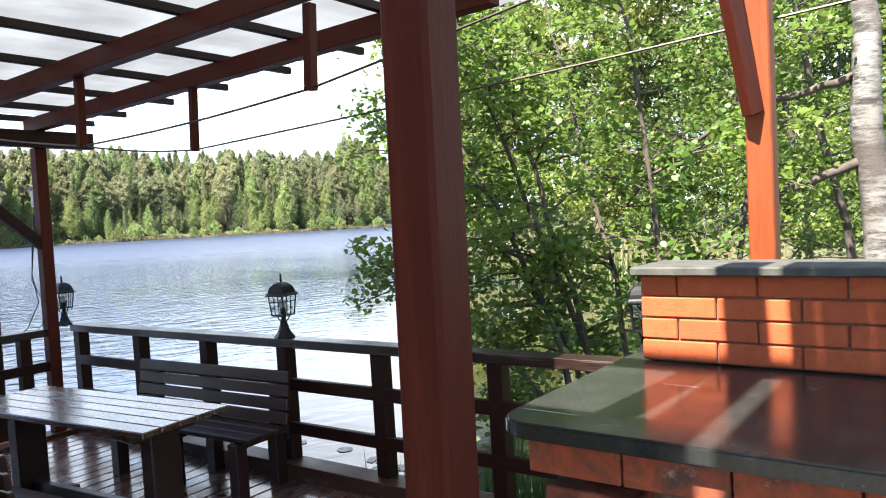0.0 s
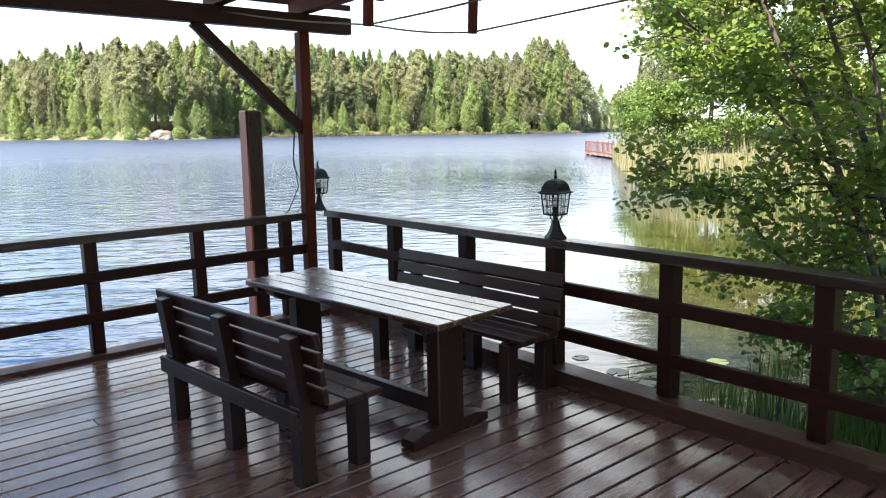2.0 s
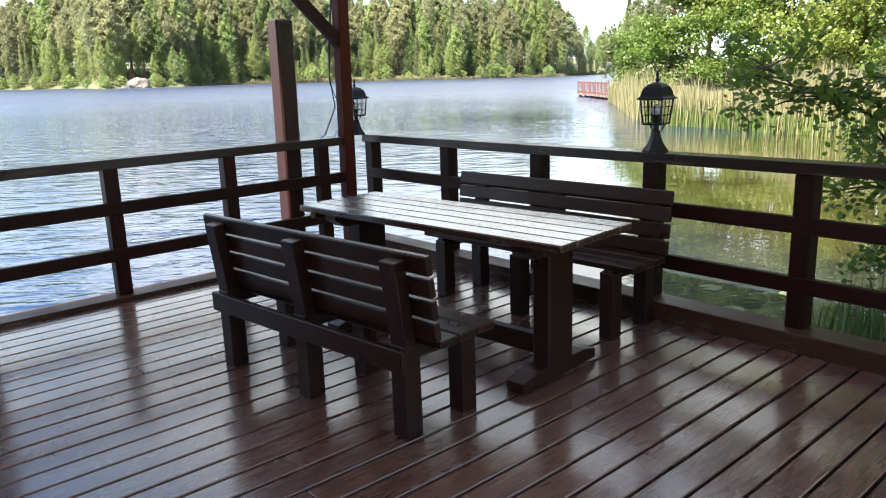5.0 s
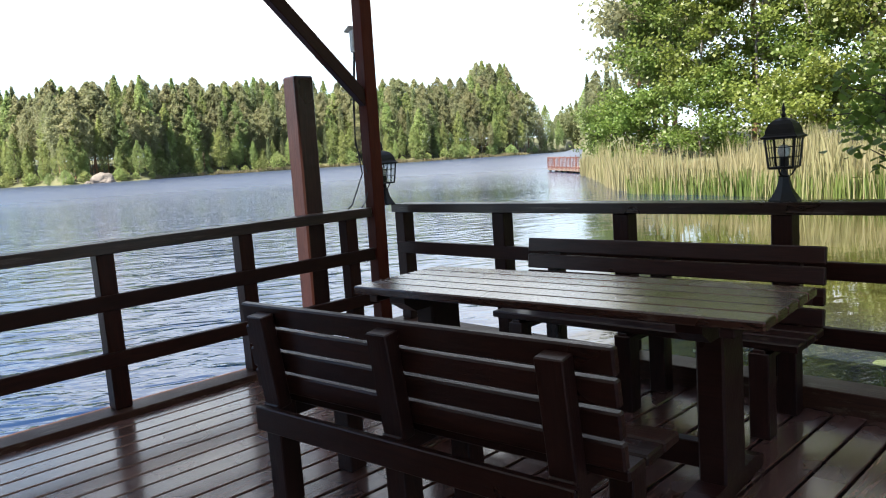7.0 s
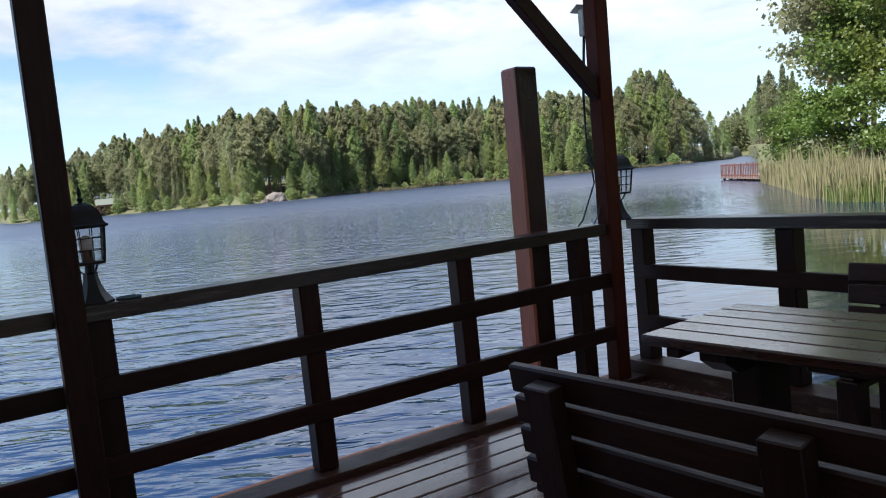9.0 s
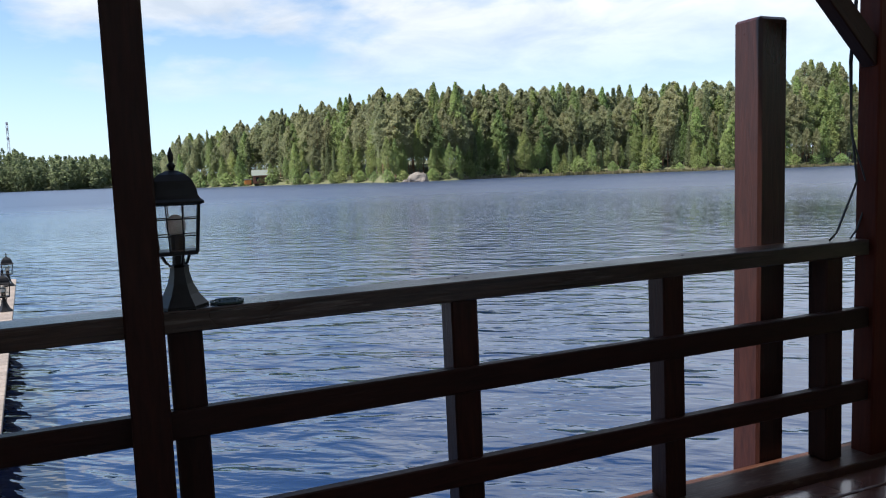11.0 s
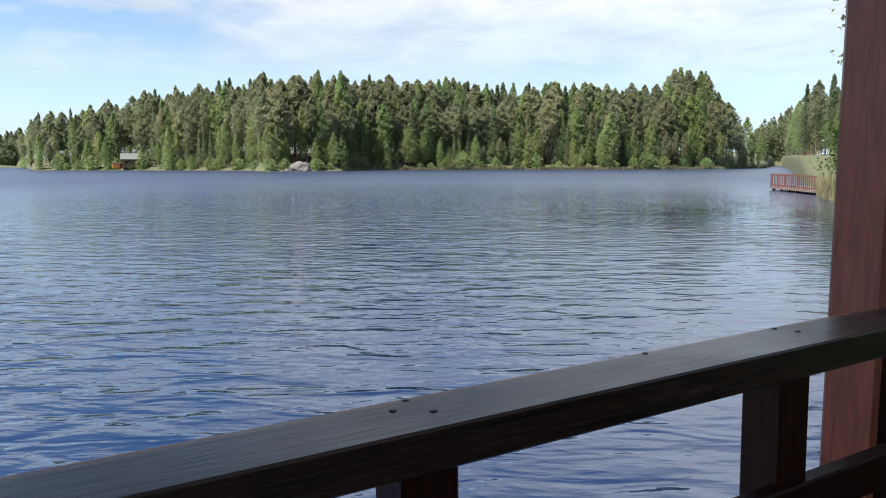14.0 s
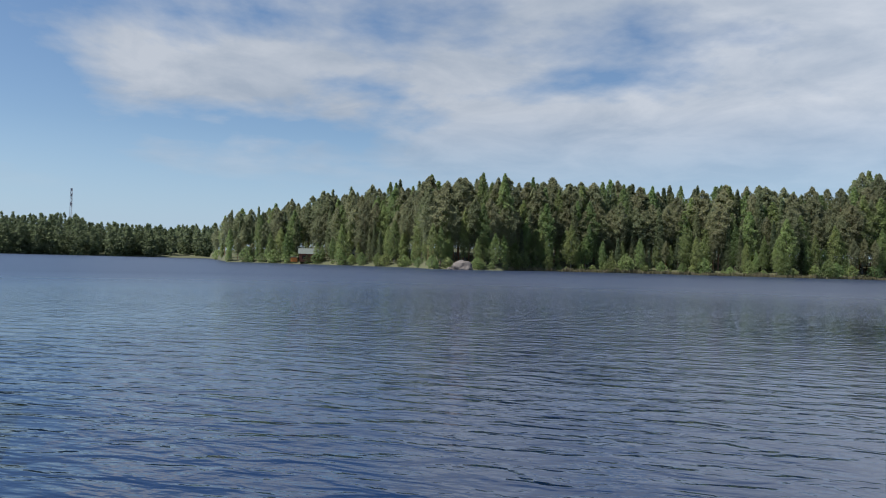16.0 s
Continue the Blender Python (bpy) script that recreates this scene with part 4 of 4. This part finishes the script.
# skyline: degrees, tree height
SKY = [(35.6, 8), (36.5, 14), (38, 21), (40.5, 27.5), (42, 27), (44, 21.5), (47, 21.5), (52, 22), (58, 22.5), (64, 22.5), (70, 22), (76, 21.5), (80, 20), (84, 18), (87.6, 14.5), (89, 12)]
K_AZ, K_H = zip(*SKY)
for row, (back, lo, n) in enumerate(((2.0, 0.42, 110), (6.0, 0.74, 110), (12.0, 0.9, 115), (20.0, 0.94, 110), (30.0, 0.92, 100))):
    for i in range(n):
        az = 35.7 + 52.6 * (i + rt.uniform(0.1, 0.9)) / n
        r = float(shore_r(az)) + back + rt.uniform(-1, 3)
        if 69.2 < az < 70.6 and row == 0:
            continue
        if row < 2 and 81.0 < az < 82.4:
            continue
        if az < 39 and row > 1:
            continue
        h = float(np.interp(az, K_AZ, K_H)) * lo * rt.uniform(0.8, 1.08)
        u = rt.random()
        if az < 43:
            kind = "birch" if u < 0.55 else "pine"
        elif 66 < az < 69 and row == 0:
            kind, h = "birch", h * 0.9
        elif row == 0:
            kind = "pine" if u < 0.12 else "birch" if u < 0.82 else "spruce"
            h *= rt.uniform(0.6, 1.5)
        else:
            kind = "pine" if u < 0.58 else "spruce" if u < 0.76 else "birch"
        plant(kind, *at(az, r, land_z(az, r) - 0.1), h, BASE[kind])
for i in range(64):
    az = 36.0 + 52.4 * (i + rt.random()) / 64
    if 69.3 < az < 70.5:
        continue
    r = float(shore_r(az)) + rt.uniform(0.3, 1.5)
    plant("bush", *at(az, r, WATER + 0.1), rt.uniform(1.2, 5.0), 5.0)
# wood on the near side of the channel
for i in range(40):
    az = 31.6 + 3.1 * (i + rt.random()) / 40
    r = float(shore_r(az)) + rt.uniform(75, 125)
    kind = rt.choice(("pine", "pine", "birch", "spruce"))
    plant(kind, *at(az, r, land_z(az, r) - 0.1), rt.uniform(7.0, 10.5), BASE[kind])
# low wood far along the lake, and behind the channel
pts, sizes = [], []
rs = np.random.RandomState(77)
for i in range(640):
    az = rs.uniform(88.2, 118)
    r = 425 + rs.rand() * 60
    h = rs.uniform(9, 16) + (4 if az > 97 else 0)
    k = 210
    t = rs.rand(k)
    a = rs.rand(k) * 6.28
    rad = 3.4 * np.sin(np.pi * np.clip(0.15 + 0.85 * t, 0, 1)) * np.sqrt(rs.rand(k))
    c = at(az, r, land_z(az, r))
    pts.append(np.c_[c[0] + rad * np.cos(a), c[1] + rad * np.sin(a), c[2] + h * t])
    sizes.append(rs.uniform(0.9, 1.9, k))
wood_far = part("far_wood", leaf_mesh("far_wood", np.concatenate(pts), np.concatenate(sizes), "spray", 0.3, 3), spruce_leaf)
tagged(wood_far, "low mixed wood on the distant lake shore", "wood", kind="stuff")
pts, sizes = [], []
for i in range(120):
    az = rs.uniform(33.0, 36.6)
    r = 430 + rs.rand() * 50
    h = rs.uniform(16, 26) * (1.25 - 0.2 * abs(az - 33.6))
    k = 320
    t = rs.rand(k)
    a = rs.rand(k) * 6.28
    rad = 4.0 * np.sin(np.pi * np.clip(0.15 + 0.85 * t, 0, 1)) * np.sqrt(rs.rand(k))
    c = at(az, r, land_z(az, r))
    pts.append(np.c_[c[0] + rad * np.cos(a), c[1] + rad * np.sin(a), c[2] + h * t])
    sizes.append(rs.uniform(0.7, 1.5, k))
wood_far = part("far_wood", leaf_mesh("far_wood", np.concatenate(pts), np.concatenate(sizes), "spray", 0.3, 4), spruce_leaf)
tagged(wood_far, "distant wood at the end of the channel", "wood", kind="stuff")

# boulder at the waterline
bm = bmesh.new()
bmesh.ops.create_icosphere(bm, subdivisions=4, radius=1.0)
for v in bm.verts:
    nz = noise.noise(v.co * 1.4) * 0.28 + noise.noise(v.co * 4.0) * 0.08
    v.co = Vector((v.co.x * 2.6, v.co.y * 2.0, v.co.z * 1.9)) * (1 + nz)
x, y, z = at(69.9, 175.5)
rock = part("boulder", bm, rock_grey, None, "", pose(x, y, WATER + 0.25, 0, 0, 70))
tagged(rock, "large pale granite boulder at the far waterline", "boulder")
bm = bmesh.new()
bmesh.ops.create_icosphere(bm, subdivisions=3, radius=1.0)
for v in bm.verts:
    v.co = Vector((v.co.x * 0.9, v.co.y * 0.7, v.co.z * 0.5)) * (1 + noise.noise(v.co * 2) * 0.3)
x, y, z = at(70.9, 176)
tagged(part("boulder", bm, rock_grey, None, "", pose(x, y, WATER + 0.1)), "small pale boulder at the far waterline", "boulder")


def far_house(az, r, w, d, h, wall, roofm, label):
    x, y, z = at(az, r, land_z(az, r))
    ob = thing("house", label, "house", pose(x, y, z - 0.2, 0, 0, az))
    part("wall", block(w, d, h, 0.02, wall), None, ob, "", pose(0, 0, h / 2))
    bm = bmesh.new()
    prof = [(-d / 2 - 0.4, h - 0.1), (0, h + d * 0.38), (d / 2 + 0.4, h - 0.1), (0, h + d * 0.38 - 0.25)]
    fc = bm.faces.new([bm.verts.new((-w / 2 - 0.4, a, b)) for a, b in prof])
    ex = bmesh.ops.extrude_face_region(bm, geom=[fc])
    bmesh.ops.translate(bm, vec=(w + 0.8, 0, 0), verts=[v for v in ex["geom"] if isinstance(v, bmesh.types.BMVert)])
    bmesh.ops.recalc_face_normals(bm, faces=bm.faces)
    part("roof", bm, roofm, ob)
    for k in (-0.28, 0.22):
        part("window", block(0.9, 0.06, 1.0, 0.01, iron), None, ob, "dark window", pose(k * w, -d / 2 - 0.03, h * 0.55))
    return ob


far_house(81.5, 222, 5.5, 4, 2.4, house_wall, house_roof, "small brown cottage with a green-grey roof among far trees")
far_house(77.8, 216, 6.0, 4, 2.6, white_wall, house_roof, "pale boarded cottage among far pine trunks")
x, y, z = at(82.6, 219, WATER + 0.9)
dig = thing("small_shed", "small orange-yellow hut at the far waterline", "hut", pose(x, y, z, 0, 0, 80))
part("body", block(1.8, 1.4, 1.3, 0.1, yellow_paint), None, dig, "", pose(0, 0, 0.3))
part("roof", block(2.1, 1.7, 0.2, 0.05, house_roof), None, dig, "", pose(0, 0, 1.05))

# lattice radio mast
x, y, z = at(97.8, 470, 4.0)
mast = thing("radio_mast", "slim pale lattice radio mast above the distant wood", "mast", pose(x, y, z))
legs = [tube([(0.9 * math.cos(a), 0.9 * math.sin(a), 0), (0.5 * math.cos(a), 0.5 * math.sin(a), 33)], 0.10, 4) for a in (0.3, 2.4, 4.5)]
lat = []
for k in range(16):
    for a in (0.3, 2.4, 4.5):
        lat.append(tube([(0.8 * math.cos(a), 0.8 * math.sin(a), 2 * k), (0.75 * math.cos(a + 2.1), 0.75 * math.sin(a + 2.1), 2 * k + 2)], 0.05, 4))
part("leg_frame", join(legs), mast_paint, mast)
part("lattice", join(lat), mast_paint, mast)
for zz in (24, 29, 32):
    part("antenna", block(0.4, 0.9, 1.6, 0.05, mast_paint), None, mast, "", pose(0.6, 0, zz))

# ---- right bank: red-fenced landing stage, reeds, trees ----
land = thing("landing_stage", "distant landing stage with a red-brown picket fence", "jetty", Matrix.Translation((-30.3, 41.7, WATER - 0.12)) @ Matrix.Rotation(radians(-38), 4, 'Z') @ Matrix.Scale(0.84, 4))
part("platform", block(9.5, 3.0, 0.15, 0.01, jetty_wood), None, land, "", pose(4.6, 1.2, 0.35))
for k in range(24):
    part("picket", block(0.08, 0.05, 1.15, 0.01, red_paint), None, land, "", pose(0.05 + k * 0.4, -0.3, 0.85))
for k in range(6):
    part("picket", block(0.08, 0.05, 1.15, 0.01, red_paint), None, land, "", pose(0.0, -0.2 + k * 0.5, 0.85))
for zz in (0.55, 1.35):
    part("fence_rail", block(9.5, 0.07, 0.1, 0.01, red_paint), None, land, "", pose(4.7, -0.25, zz))
for k in range(6):
    post("pile", 0.2 + k * 1.8, -0.1, -1.8, 0.3, 0.18, rafter_wood, land)


def reed_bed(name, label, spots, hmin, hmax, mat, seed, width=0.011):
    rs = np.random.RandomState(seed)
    vs, fs = [], []
    for (x, y, z) in spots:
        h = rs.uniform(hmin, hmax) * (1.0 + 0.75 * noise.noise(Vector((x * 0.35, y * 0.35, seed))))
        a = rs.uniform(0, math.pi)
        lean = rs.normal(size=2) * 0.09 * h
        w = width * rs.uniform(0.7, 1.5)
        dx, dy = w * math.cos(a), w * math.sin(a)
        o = len(vs)
        vs += [(x - dx, y - dy, z), (x + dx, y + dy, z), (x + dx + lean[0] * 0.4, y + dy + lean[1] * 0.4, z + h * 0.6),
               (x + lean[0], y + lean[1], z + h), (x - dx + lean[0] * 0.4, y - dy + lean[1] * 0.4, z + h * 0.6)]
        fs.append((o, o + 1, o + 2, o + 3, o + 4))
    ob = part(name, join([(vs, fs)], name), mat)
    return tagged(ob, label, "reeds", kind="stuff")


rs = np.random.RandomState(9)
spots = [at(a, float(shore_r(a)) + rs.uniform(-1.2, 0.4), WATER - 0.1) for a in rs.uniform(36, 66.5, 7000)]
reed_bed("reeds", "thin pale reed fringe along the far waterline", spots, 0.5, 1.1, reed_mat, 3, 0.07)
spots = []
for i in range(19000):
    az = rs.uniform(-8, 34.2)
    r = float(shore_r(az)) * rs.uniform(0.93, 1.08) + rs.normal() * 0.4
    spots.append(at(az, r, WATER - 0.1))
reed_bed("reeds", "pale dry reeds standing in the shallows", spots, 0.55, 1.6, reed_mat, 4, 0.011)
spots = []
for i in range(12000):
    az = rs.uniform(-6, 30)
    r = float(shore_r(az)) * rs.uniform(0.91, 1.0)
    spots.append(at(az, r, WATER - 0.1))
reed_bed("reeds", "fresh green reeds at the water's edge", spots, 0.3, 1.1, green_reed, 5, 0.013)
spots = []
for i in range(9000):
    x, y = rs.uniform(3.1, 7.5), 0.25 + abs(rs.normal()) * 1.9
    if x < 3.7 and rs.rand() < 0.7:
        continue
    if noise.noise(Vector((x * 1.3, y * 1.3, 4.0))) < -0.12:
        continue
    spots.append((x, y, WATER - 0.15))
reed_bed("reeds", "green sedge and reeds beside the deck", spots, 0.4, 0.95, green_reed, 6, 0.006)

# lily pads lying on the shallows beside the deck
pad_green = plain("pale_lily_leaf", (0.085, 0.11, 0.055), 0.3)


def lily_pad(x, y, r, turn):
    ring = [(r * (1 + 0.05 * math.sin(5 * a)) * math.cos(a), r * (1 + 0.05 * math.sin(5 * a)) * math.sin(a)) for a in [0.18 + 5.92 * k / 17 for k in range(18)]]
    vs = [(0, 0, 0.006)] + [(px, py, 0.006 + 0.0015 * math.sin(3 * k)) for k, (px, py) in enumerate(ring)]
    vs += [(px, py, pz - 0.004) for px, py, pz in vs]
    n = len(ring)
    fs = [(0, k, k + 1) for k in range(1, n)] + [(n + 1, n + 2 + k, n + 1 + k) for k in range(1, n)]
    fs += [(k, n + 1 + k, n + 2 + k, k + 1) for k in range(1, n)] + [(0, 1, n + 2, n + 1), (0, n + 1, 2 * n + 1, n)]
    ob = part("lily_pad", join([(vs, fs)], "lily_pad", False), pad_green, None, "", pose(x, y, WATER, 0, 0, turn))
    tagged(ob, "pale green lily pad floating on calm water", "lily pad", "lily pads")


pads = random.Random(12)
for x, y, r in ((1.7, 0.99, 0.09), (1.83, 1.05, 0.07), (1.9, 1.25, 0.08), (2.26, 1.5, 0.1), (2.42, 1.6, 0.09), (0.95, 1.7, 0.08), (1.37, 1.3, 0.07), (2.05, 1.66, 0.1), (2.35, 1.85, 0.09), (2.75, 2.15, 0.11), (1.55, 1.75, 0.08), (1.9, 2.3, 0.1), (2.5, 2.6, 0.1), (1.2, 2.2, 0.08)):
    lily_pad(x, y, r, pads.uniform(0, 360))

# trees of the right bank
BANK = [("pine", -19.0, 35.6, 15.5), ("pine", -21.5, 41, 14), ("pine", -16.6, 33.6, 13.0), ("birch", -15, 31.5, 10), ("birch", -12.5, 30.0, 9.0), ("birch", -10, 30.5, 11), ("birch", -7.5, 29.5, 10.5),
        ("birch", -5, 28.5, 11.5), ("birch", -2.5, 28, 10.5), ("birch", 0, 27, 11), ("birch", 2.5, 25.5, 10), ("birch", 5, 23, 11), ("birch", 7.5, 19, 10), ("pine", -13, 37, 15), ("pine", -7, 36, 16),
        ("pine", -1, 35, 15), ("spruce", 4, 33, 15), ("pine", 8, 29, 15), ("birch", 9.5, 15, 10), ("spruce", 12, 22, 14), ("pine", -18, 37.5, 13), ("birch", -9, 34, 13), ("birch", -3, 33, 13), ("birch", 3, 30, 13),
        ("bush", -16, 29.8, 4), ("bush", -11.5, 28, 4.5), ("bush", -7, 27, 4), ("bush", -3, 26, 4.6), ("bush", 1, 24.5, 4.2), ("bush", 4, 21.5, 4.5), ("bush", 6, 16.5, 4.2), ("bush", 7, 12, 4), ("bush", -20, 33.5, 3.8)]


def bank_tree(kind, x, y, h, seed):
    rs = np.random.RandomState(seed)
    names = {"pine": ("pine_tree", "tall bank-side pine with drooping needle clumps", pine_leaf, bark_pine, 0.3, 0.16),
             "spruce": ("spruce_tree", "dark spruce behind the bank-side birches", spruce_leaf, bark_dark, 0.3, 0.16),
             "birch": ("birch_tree", "slender birch in fresh yellow-green leaf behind the reeds", birch_leaf, birch_mat, 0.19, 0.09),
             "bush": ("willow_bush", "yellow-green willow bush behind the reeds", birch_leaf, bark_dark, 0.15, 0.05)}
    name, label, mat, bark, size, tr = names[kind]
    ob = thing(name, label, "tree" if kind != "bush" else "bush", pose(x, y, WATER), "bank trees")
    trunk = [(0, 0, -0.5)] + [(rs.normal() * 0.12 * k, rs.normal() * 0.12 * k, h * k / 5) for k in range(1, 6)]
    part("trunk", join([tube(trunk, tr, 7, 0.02)]), bark, ob)
    limbs, pts = [], []
    nb = {"pine": 46, "spruce": 60, "birch": 44, "bush": 30}[kind]
    per = {"pine": 190, "spruce": 130, "birch": 300, "bush": 230}[kind]
    for k in range(nb):
        t = rs.uniform(0.3 if kind == "pine" else 0.12, 0.98)
        base = Vector(trunk[0]).lerp(Vector(trunk[-1]), t)
        base = Vector((np.interp(t * h, [p[2] for p in trunk], [p[0] for p in trunk]), np.interp(t * h, [p[2] for p in trunk], [p[1] for p in trunk]), t * h))
        a = rs.rand() * 6.283
        ln = h * {"pine": 0.17, "spruce": 0.19 * (1.1 - t) * 2, "birch": 0.22 * (1.15 - 0.6 * t), "bush": 0.45}[kind] * rs.uniform(0.5, 1.1)
        tip = base + Vector((math.cos(a) * ln, math.sin(a) * ln, ln * rs.uniform(-0.15, 0.6 if kind != "spruce" else 0.0)))
        limbs.append(tube([base, base.lerp(tip, 0.5) + Vector((0, 0, 0.06 * ln)), tip], tr * 0.3 * (1.2 - t), 4, 0.008))
        f = rs.uniform(0.25, 1.08, per)[:, None]
        c = np.array(base) * (1 - f) + np.array(tip) * f
        pts.append(c + rs.normal(size=(per, 3)) * (0.1 + 0.1 * ln) * np.array((1, 1, 0.7)))
    tagged(part("branchwork", join(limbs), bark, ob), kind="stuff")
    pts = np.concatenate(pts)
    part("crown", leaf_mesh("crown", pts, size * rs.uniform(0.5, 1.2, len(pts)), "tuft", 0.2, seed), mat, ob)


for i, (kind, x, y, h) in enumerate(BANK):
    bank_tree(kind, x, y, h * (1.3 if kind != "bush" else 1.0), 100 + i)

# ---- alders leaning over the railing, and the birch ----


def near_tree(name, label, stems, seed, bark, mat, leaf, twigs, per, droop=0.15, reach=0.9, lo=0.25, bare=()):
    rs = np.random.RandomState(seed)
    x0, y0, z0 = stems[0][0]
    ob = thing(name, label, "tree", pose(x0, y0, z0))
    org = Vector((x0, y0, z0))
    limbs, pts = [], []
    for s, path in enumerate(stems):
        r0 = path[-1]
        p = [Vector(q) - org for q in path[:-1]]
        fine = []
        for a, b in zip(p, p[1:]):
            fine += [a.lerp(b, k / 5) + Vector(rs.normal(size=3) * 0.015) for k in range(5)]
        fine.append(p[-1])
        part("trunk" if s == 0 else "stem", join([tube(fine, r0, 8, r0 * 0.22)], smooth=True), bark if s == 0 else bark_dark, ob)
        if s in bare:
            continue
        for k in range(twigs):
            t = lo + (1 - lo) * rs.rand() ** 0.8
            i = min(int(t * (len(fine) - 1)), len(fine) - 2)
            base = fine[i].lerp(fine[i + 1], t * (len(fine) - 1) - i)
            a = rs.rand() * 6.283
            ln = reach * rs.uniform(0.4, 1.15) * (1.1 - 0.45 * t)
            d = Vector((math.cos(a), math.sin(a), rs.uniform(-0.1, 0.55)))
            mid = base + d * ln * 0.5
            tip = base + d * ln - Vector((0, 0, droop * ln))
            limbs.append(tube([base, mid, tip], 0.012 * (1.2 - t) + 0.004, 5, 0.002))
            for q in range(4):
                f = rs.uniform(0.3, 1.0)
                b2 = base.lerp(mid, f * 2) if f < 0.5 else mid.lerp(tip, f * 2 - 1)
                d2 = Vector(rs.normal(size=3))
                d2.z *= 0.5
                t2 = b2 + d2.normalized() * ln * rs.uniform(0.2, 0.42)
                limbs.append(tube([b2, t2], 0.004, 4, 0.0015))
                ff = rs.uniform(0.1, 1.08, per)[:, None]
                pts.append(np.array(b2) * (1 - ff) + np.array(t2) * ff + rs.normal(size=(per, 3)) * 0.06)
    tagged(part("branchwork", join(limbs), bark_dark, ob), kind="stuff")
    if pts:
        pts = np.concatenate(pts)
        part("crown", leaf_mesh("crown", pts, leaf * rs.uniform(0.6, 1.25, len(pts)), "leaf", 0.6, seed), mat, ob)
    return ob


near_tree("alder_tree", "many-stemmed alder in fresh green leaf leaning over the railing",
          [((4.6, 1.5, -0.5), (4.4, 1.35, 0.8), (4.0, 1.1, 2.1), (3.5, 0.95, 3.7), 0.035),
           ((4.7, 1.6, -0.5), (4.95, 1.5, 1.0), (4.85, 1.4, 2.6), (4.6, 1.3, 4.2), 0.032),
           ((4.5, 1.5, -0.5), (4.1, 1.2, 0.5), (3.5, 0.95, 1.15), (2.95, 0.7, 1.45), 0.022),
           ((4.55, 1.6, -0.5), (4.2, 1.4, 0.9), (3.55, 1.1, 1.9), (3.0, 0.9, 2.5), 0.026),
           ((4.5, 1.4, -0.5), (4.2, 1.15, 1.1), (3.6, 0.9, 2.5), (2.9, 0.75, 3.3), 0.03),
           ((4.6, 1.9, -0.5), (4.3, 2.2, 1.2), (3.9, 2.3, 2.8), (3.6, 2.3, 4.2), 0.03),
           ((4.6, 1.5, -0.5), (4.4, 1.2, 1.2), (4.1, 1.0, 2.4), (3.9, 0.9, 3.4), 0.028),
           ((4.8, 1.8, -0.5), (5.3, 1.9, 1.1), (5.6, 1.8, 2.6), (5.6, 1.7, 4.0), 0.03)],
          201, bark_dark, alder_leaf, 0.05, 27, 23, reach=0.85)
near_tree("alder_tree", "leafy alder growing from the bank behind the grill",
          [((6.0, 3.4, -0.4), (5.9, 3.3, 1.2), (5.6, 3.1, 3.0), (5.4, 3.0, 4.8), 0.05),
           ((6.2, 3.6, -0.4), (6.6, 3.6, 1.2), (6.9, 3.4, 3.0), (7.0, 3.3, 4.6), 0.04),
           ((5.8, 3.6, -0.4), (5.2, 3.7, 1.3), (4.8, 3.9, 3.0), (4.6, 4.0, 4.8), 0.04)],
          202, bark_dark, alder_leaf, 0.052, 34, 26, reach=1.1)
near_tree("alder_tree", "leafy alder further along the bank",
          [((5.2, 6.2, -0.3), (5.0, 6.1, 2.0), (4.6, 6.0, 5.0), 0.06), ((6.6, 6.6, -0.3), (6.8, 6.4, 2.0), (7.0, 6.2, 5.2), 0.06),
           ((7.6, 5.6, -0.3), (7.8, 5.6, 2.0), (8.0, 5.4, 5.2), 0.05)],
          203, bark_dark, alder_leaf, 0.065, 54, 26, reach=1.5)
near_tree("birch_tree", "old birch with black and white bark beside the deck",
          [((6.25, 2.0, -0.4), (6.22, 1.95, 1.5), (6.12, 1.9, 3.2), (6.05, 1.9, 7.0), 0.15),
           ((6.2, 1.92, 2.0), (5.7, 1.85, 1.85), (5.3, 1.8, 1.5), (4.9, 1.7, 1.15), 0.035),
           ((6.15, 1.9, 2.55), (5.6, 1.9, 2.45), (5.0, 1.9, 2.2), (4.5, 1.8, 1.75), 0.03)],
          204, birch_mat, alder_leaf, 0.07, 10, 10, lo=0.55, bare=(0,))
near_tree("willow_bush", "low sunlit green bush at the water beside the deck",
          [((4.5, 2.7, -0.55), (4.3, 2.6, 0.0), (4.0, 2.5, 0.5), (3.7, 2.4, 0.8), 0.02),
           ((4.6, 2.8, -0.55), (4.7, 2.7, 0.1), (4.7, 2.6, 0.7), (4.6, 2.5, 1.1), 0.02),
           ((4.7, 2.9, -0.55), (5.1, 2.7, 0.1), (5.4, 2.5, 0.6), (5.6, 2.4, 0.9), 0.02),
           ((4.6, 2.9, -0.55), (4.4, 3.2, 0.1), (4.1, 3.4, 0.6), (3.9, 3.5, 1.0), 0.02),
           ((4.5, 2.6, -0.55), (4.2, 2.1, -0.2), (3.9, 1.7, 0.1), (3.6, 1.4, 0.3), 0.016)],
          205, bark_dark, alder_leaf, 0.05, 22, 18, reach=0.6, lo=0.15)
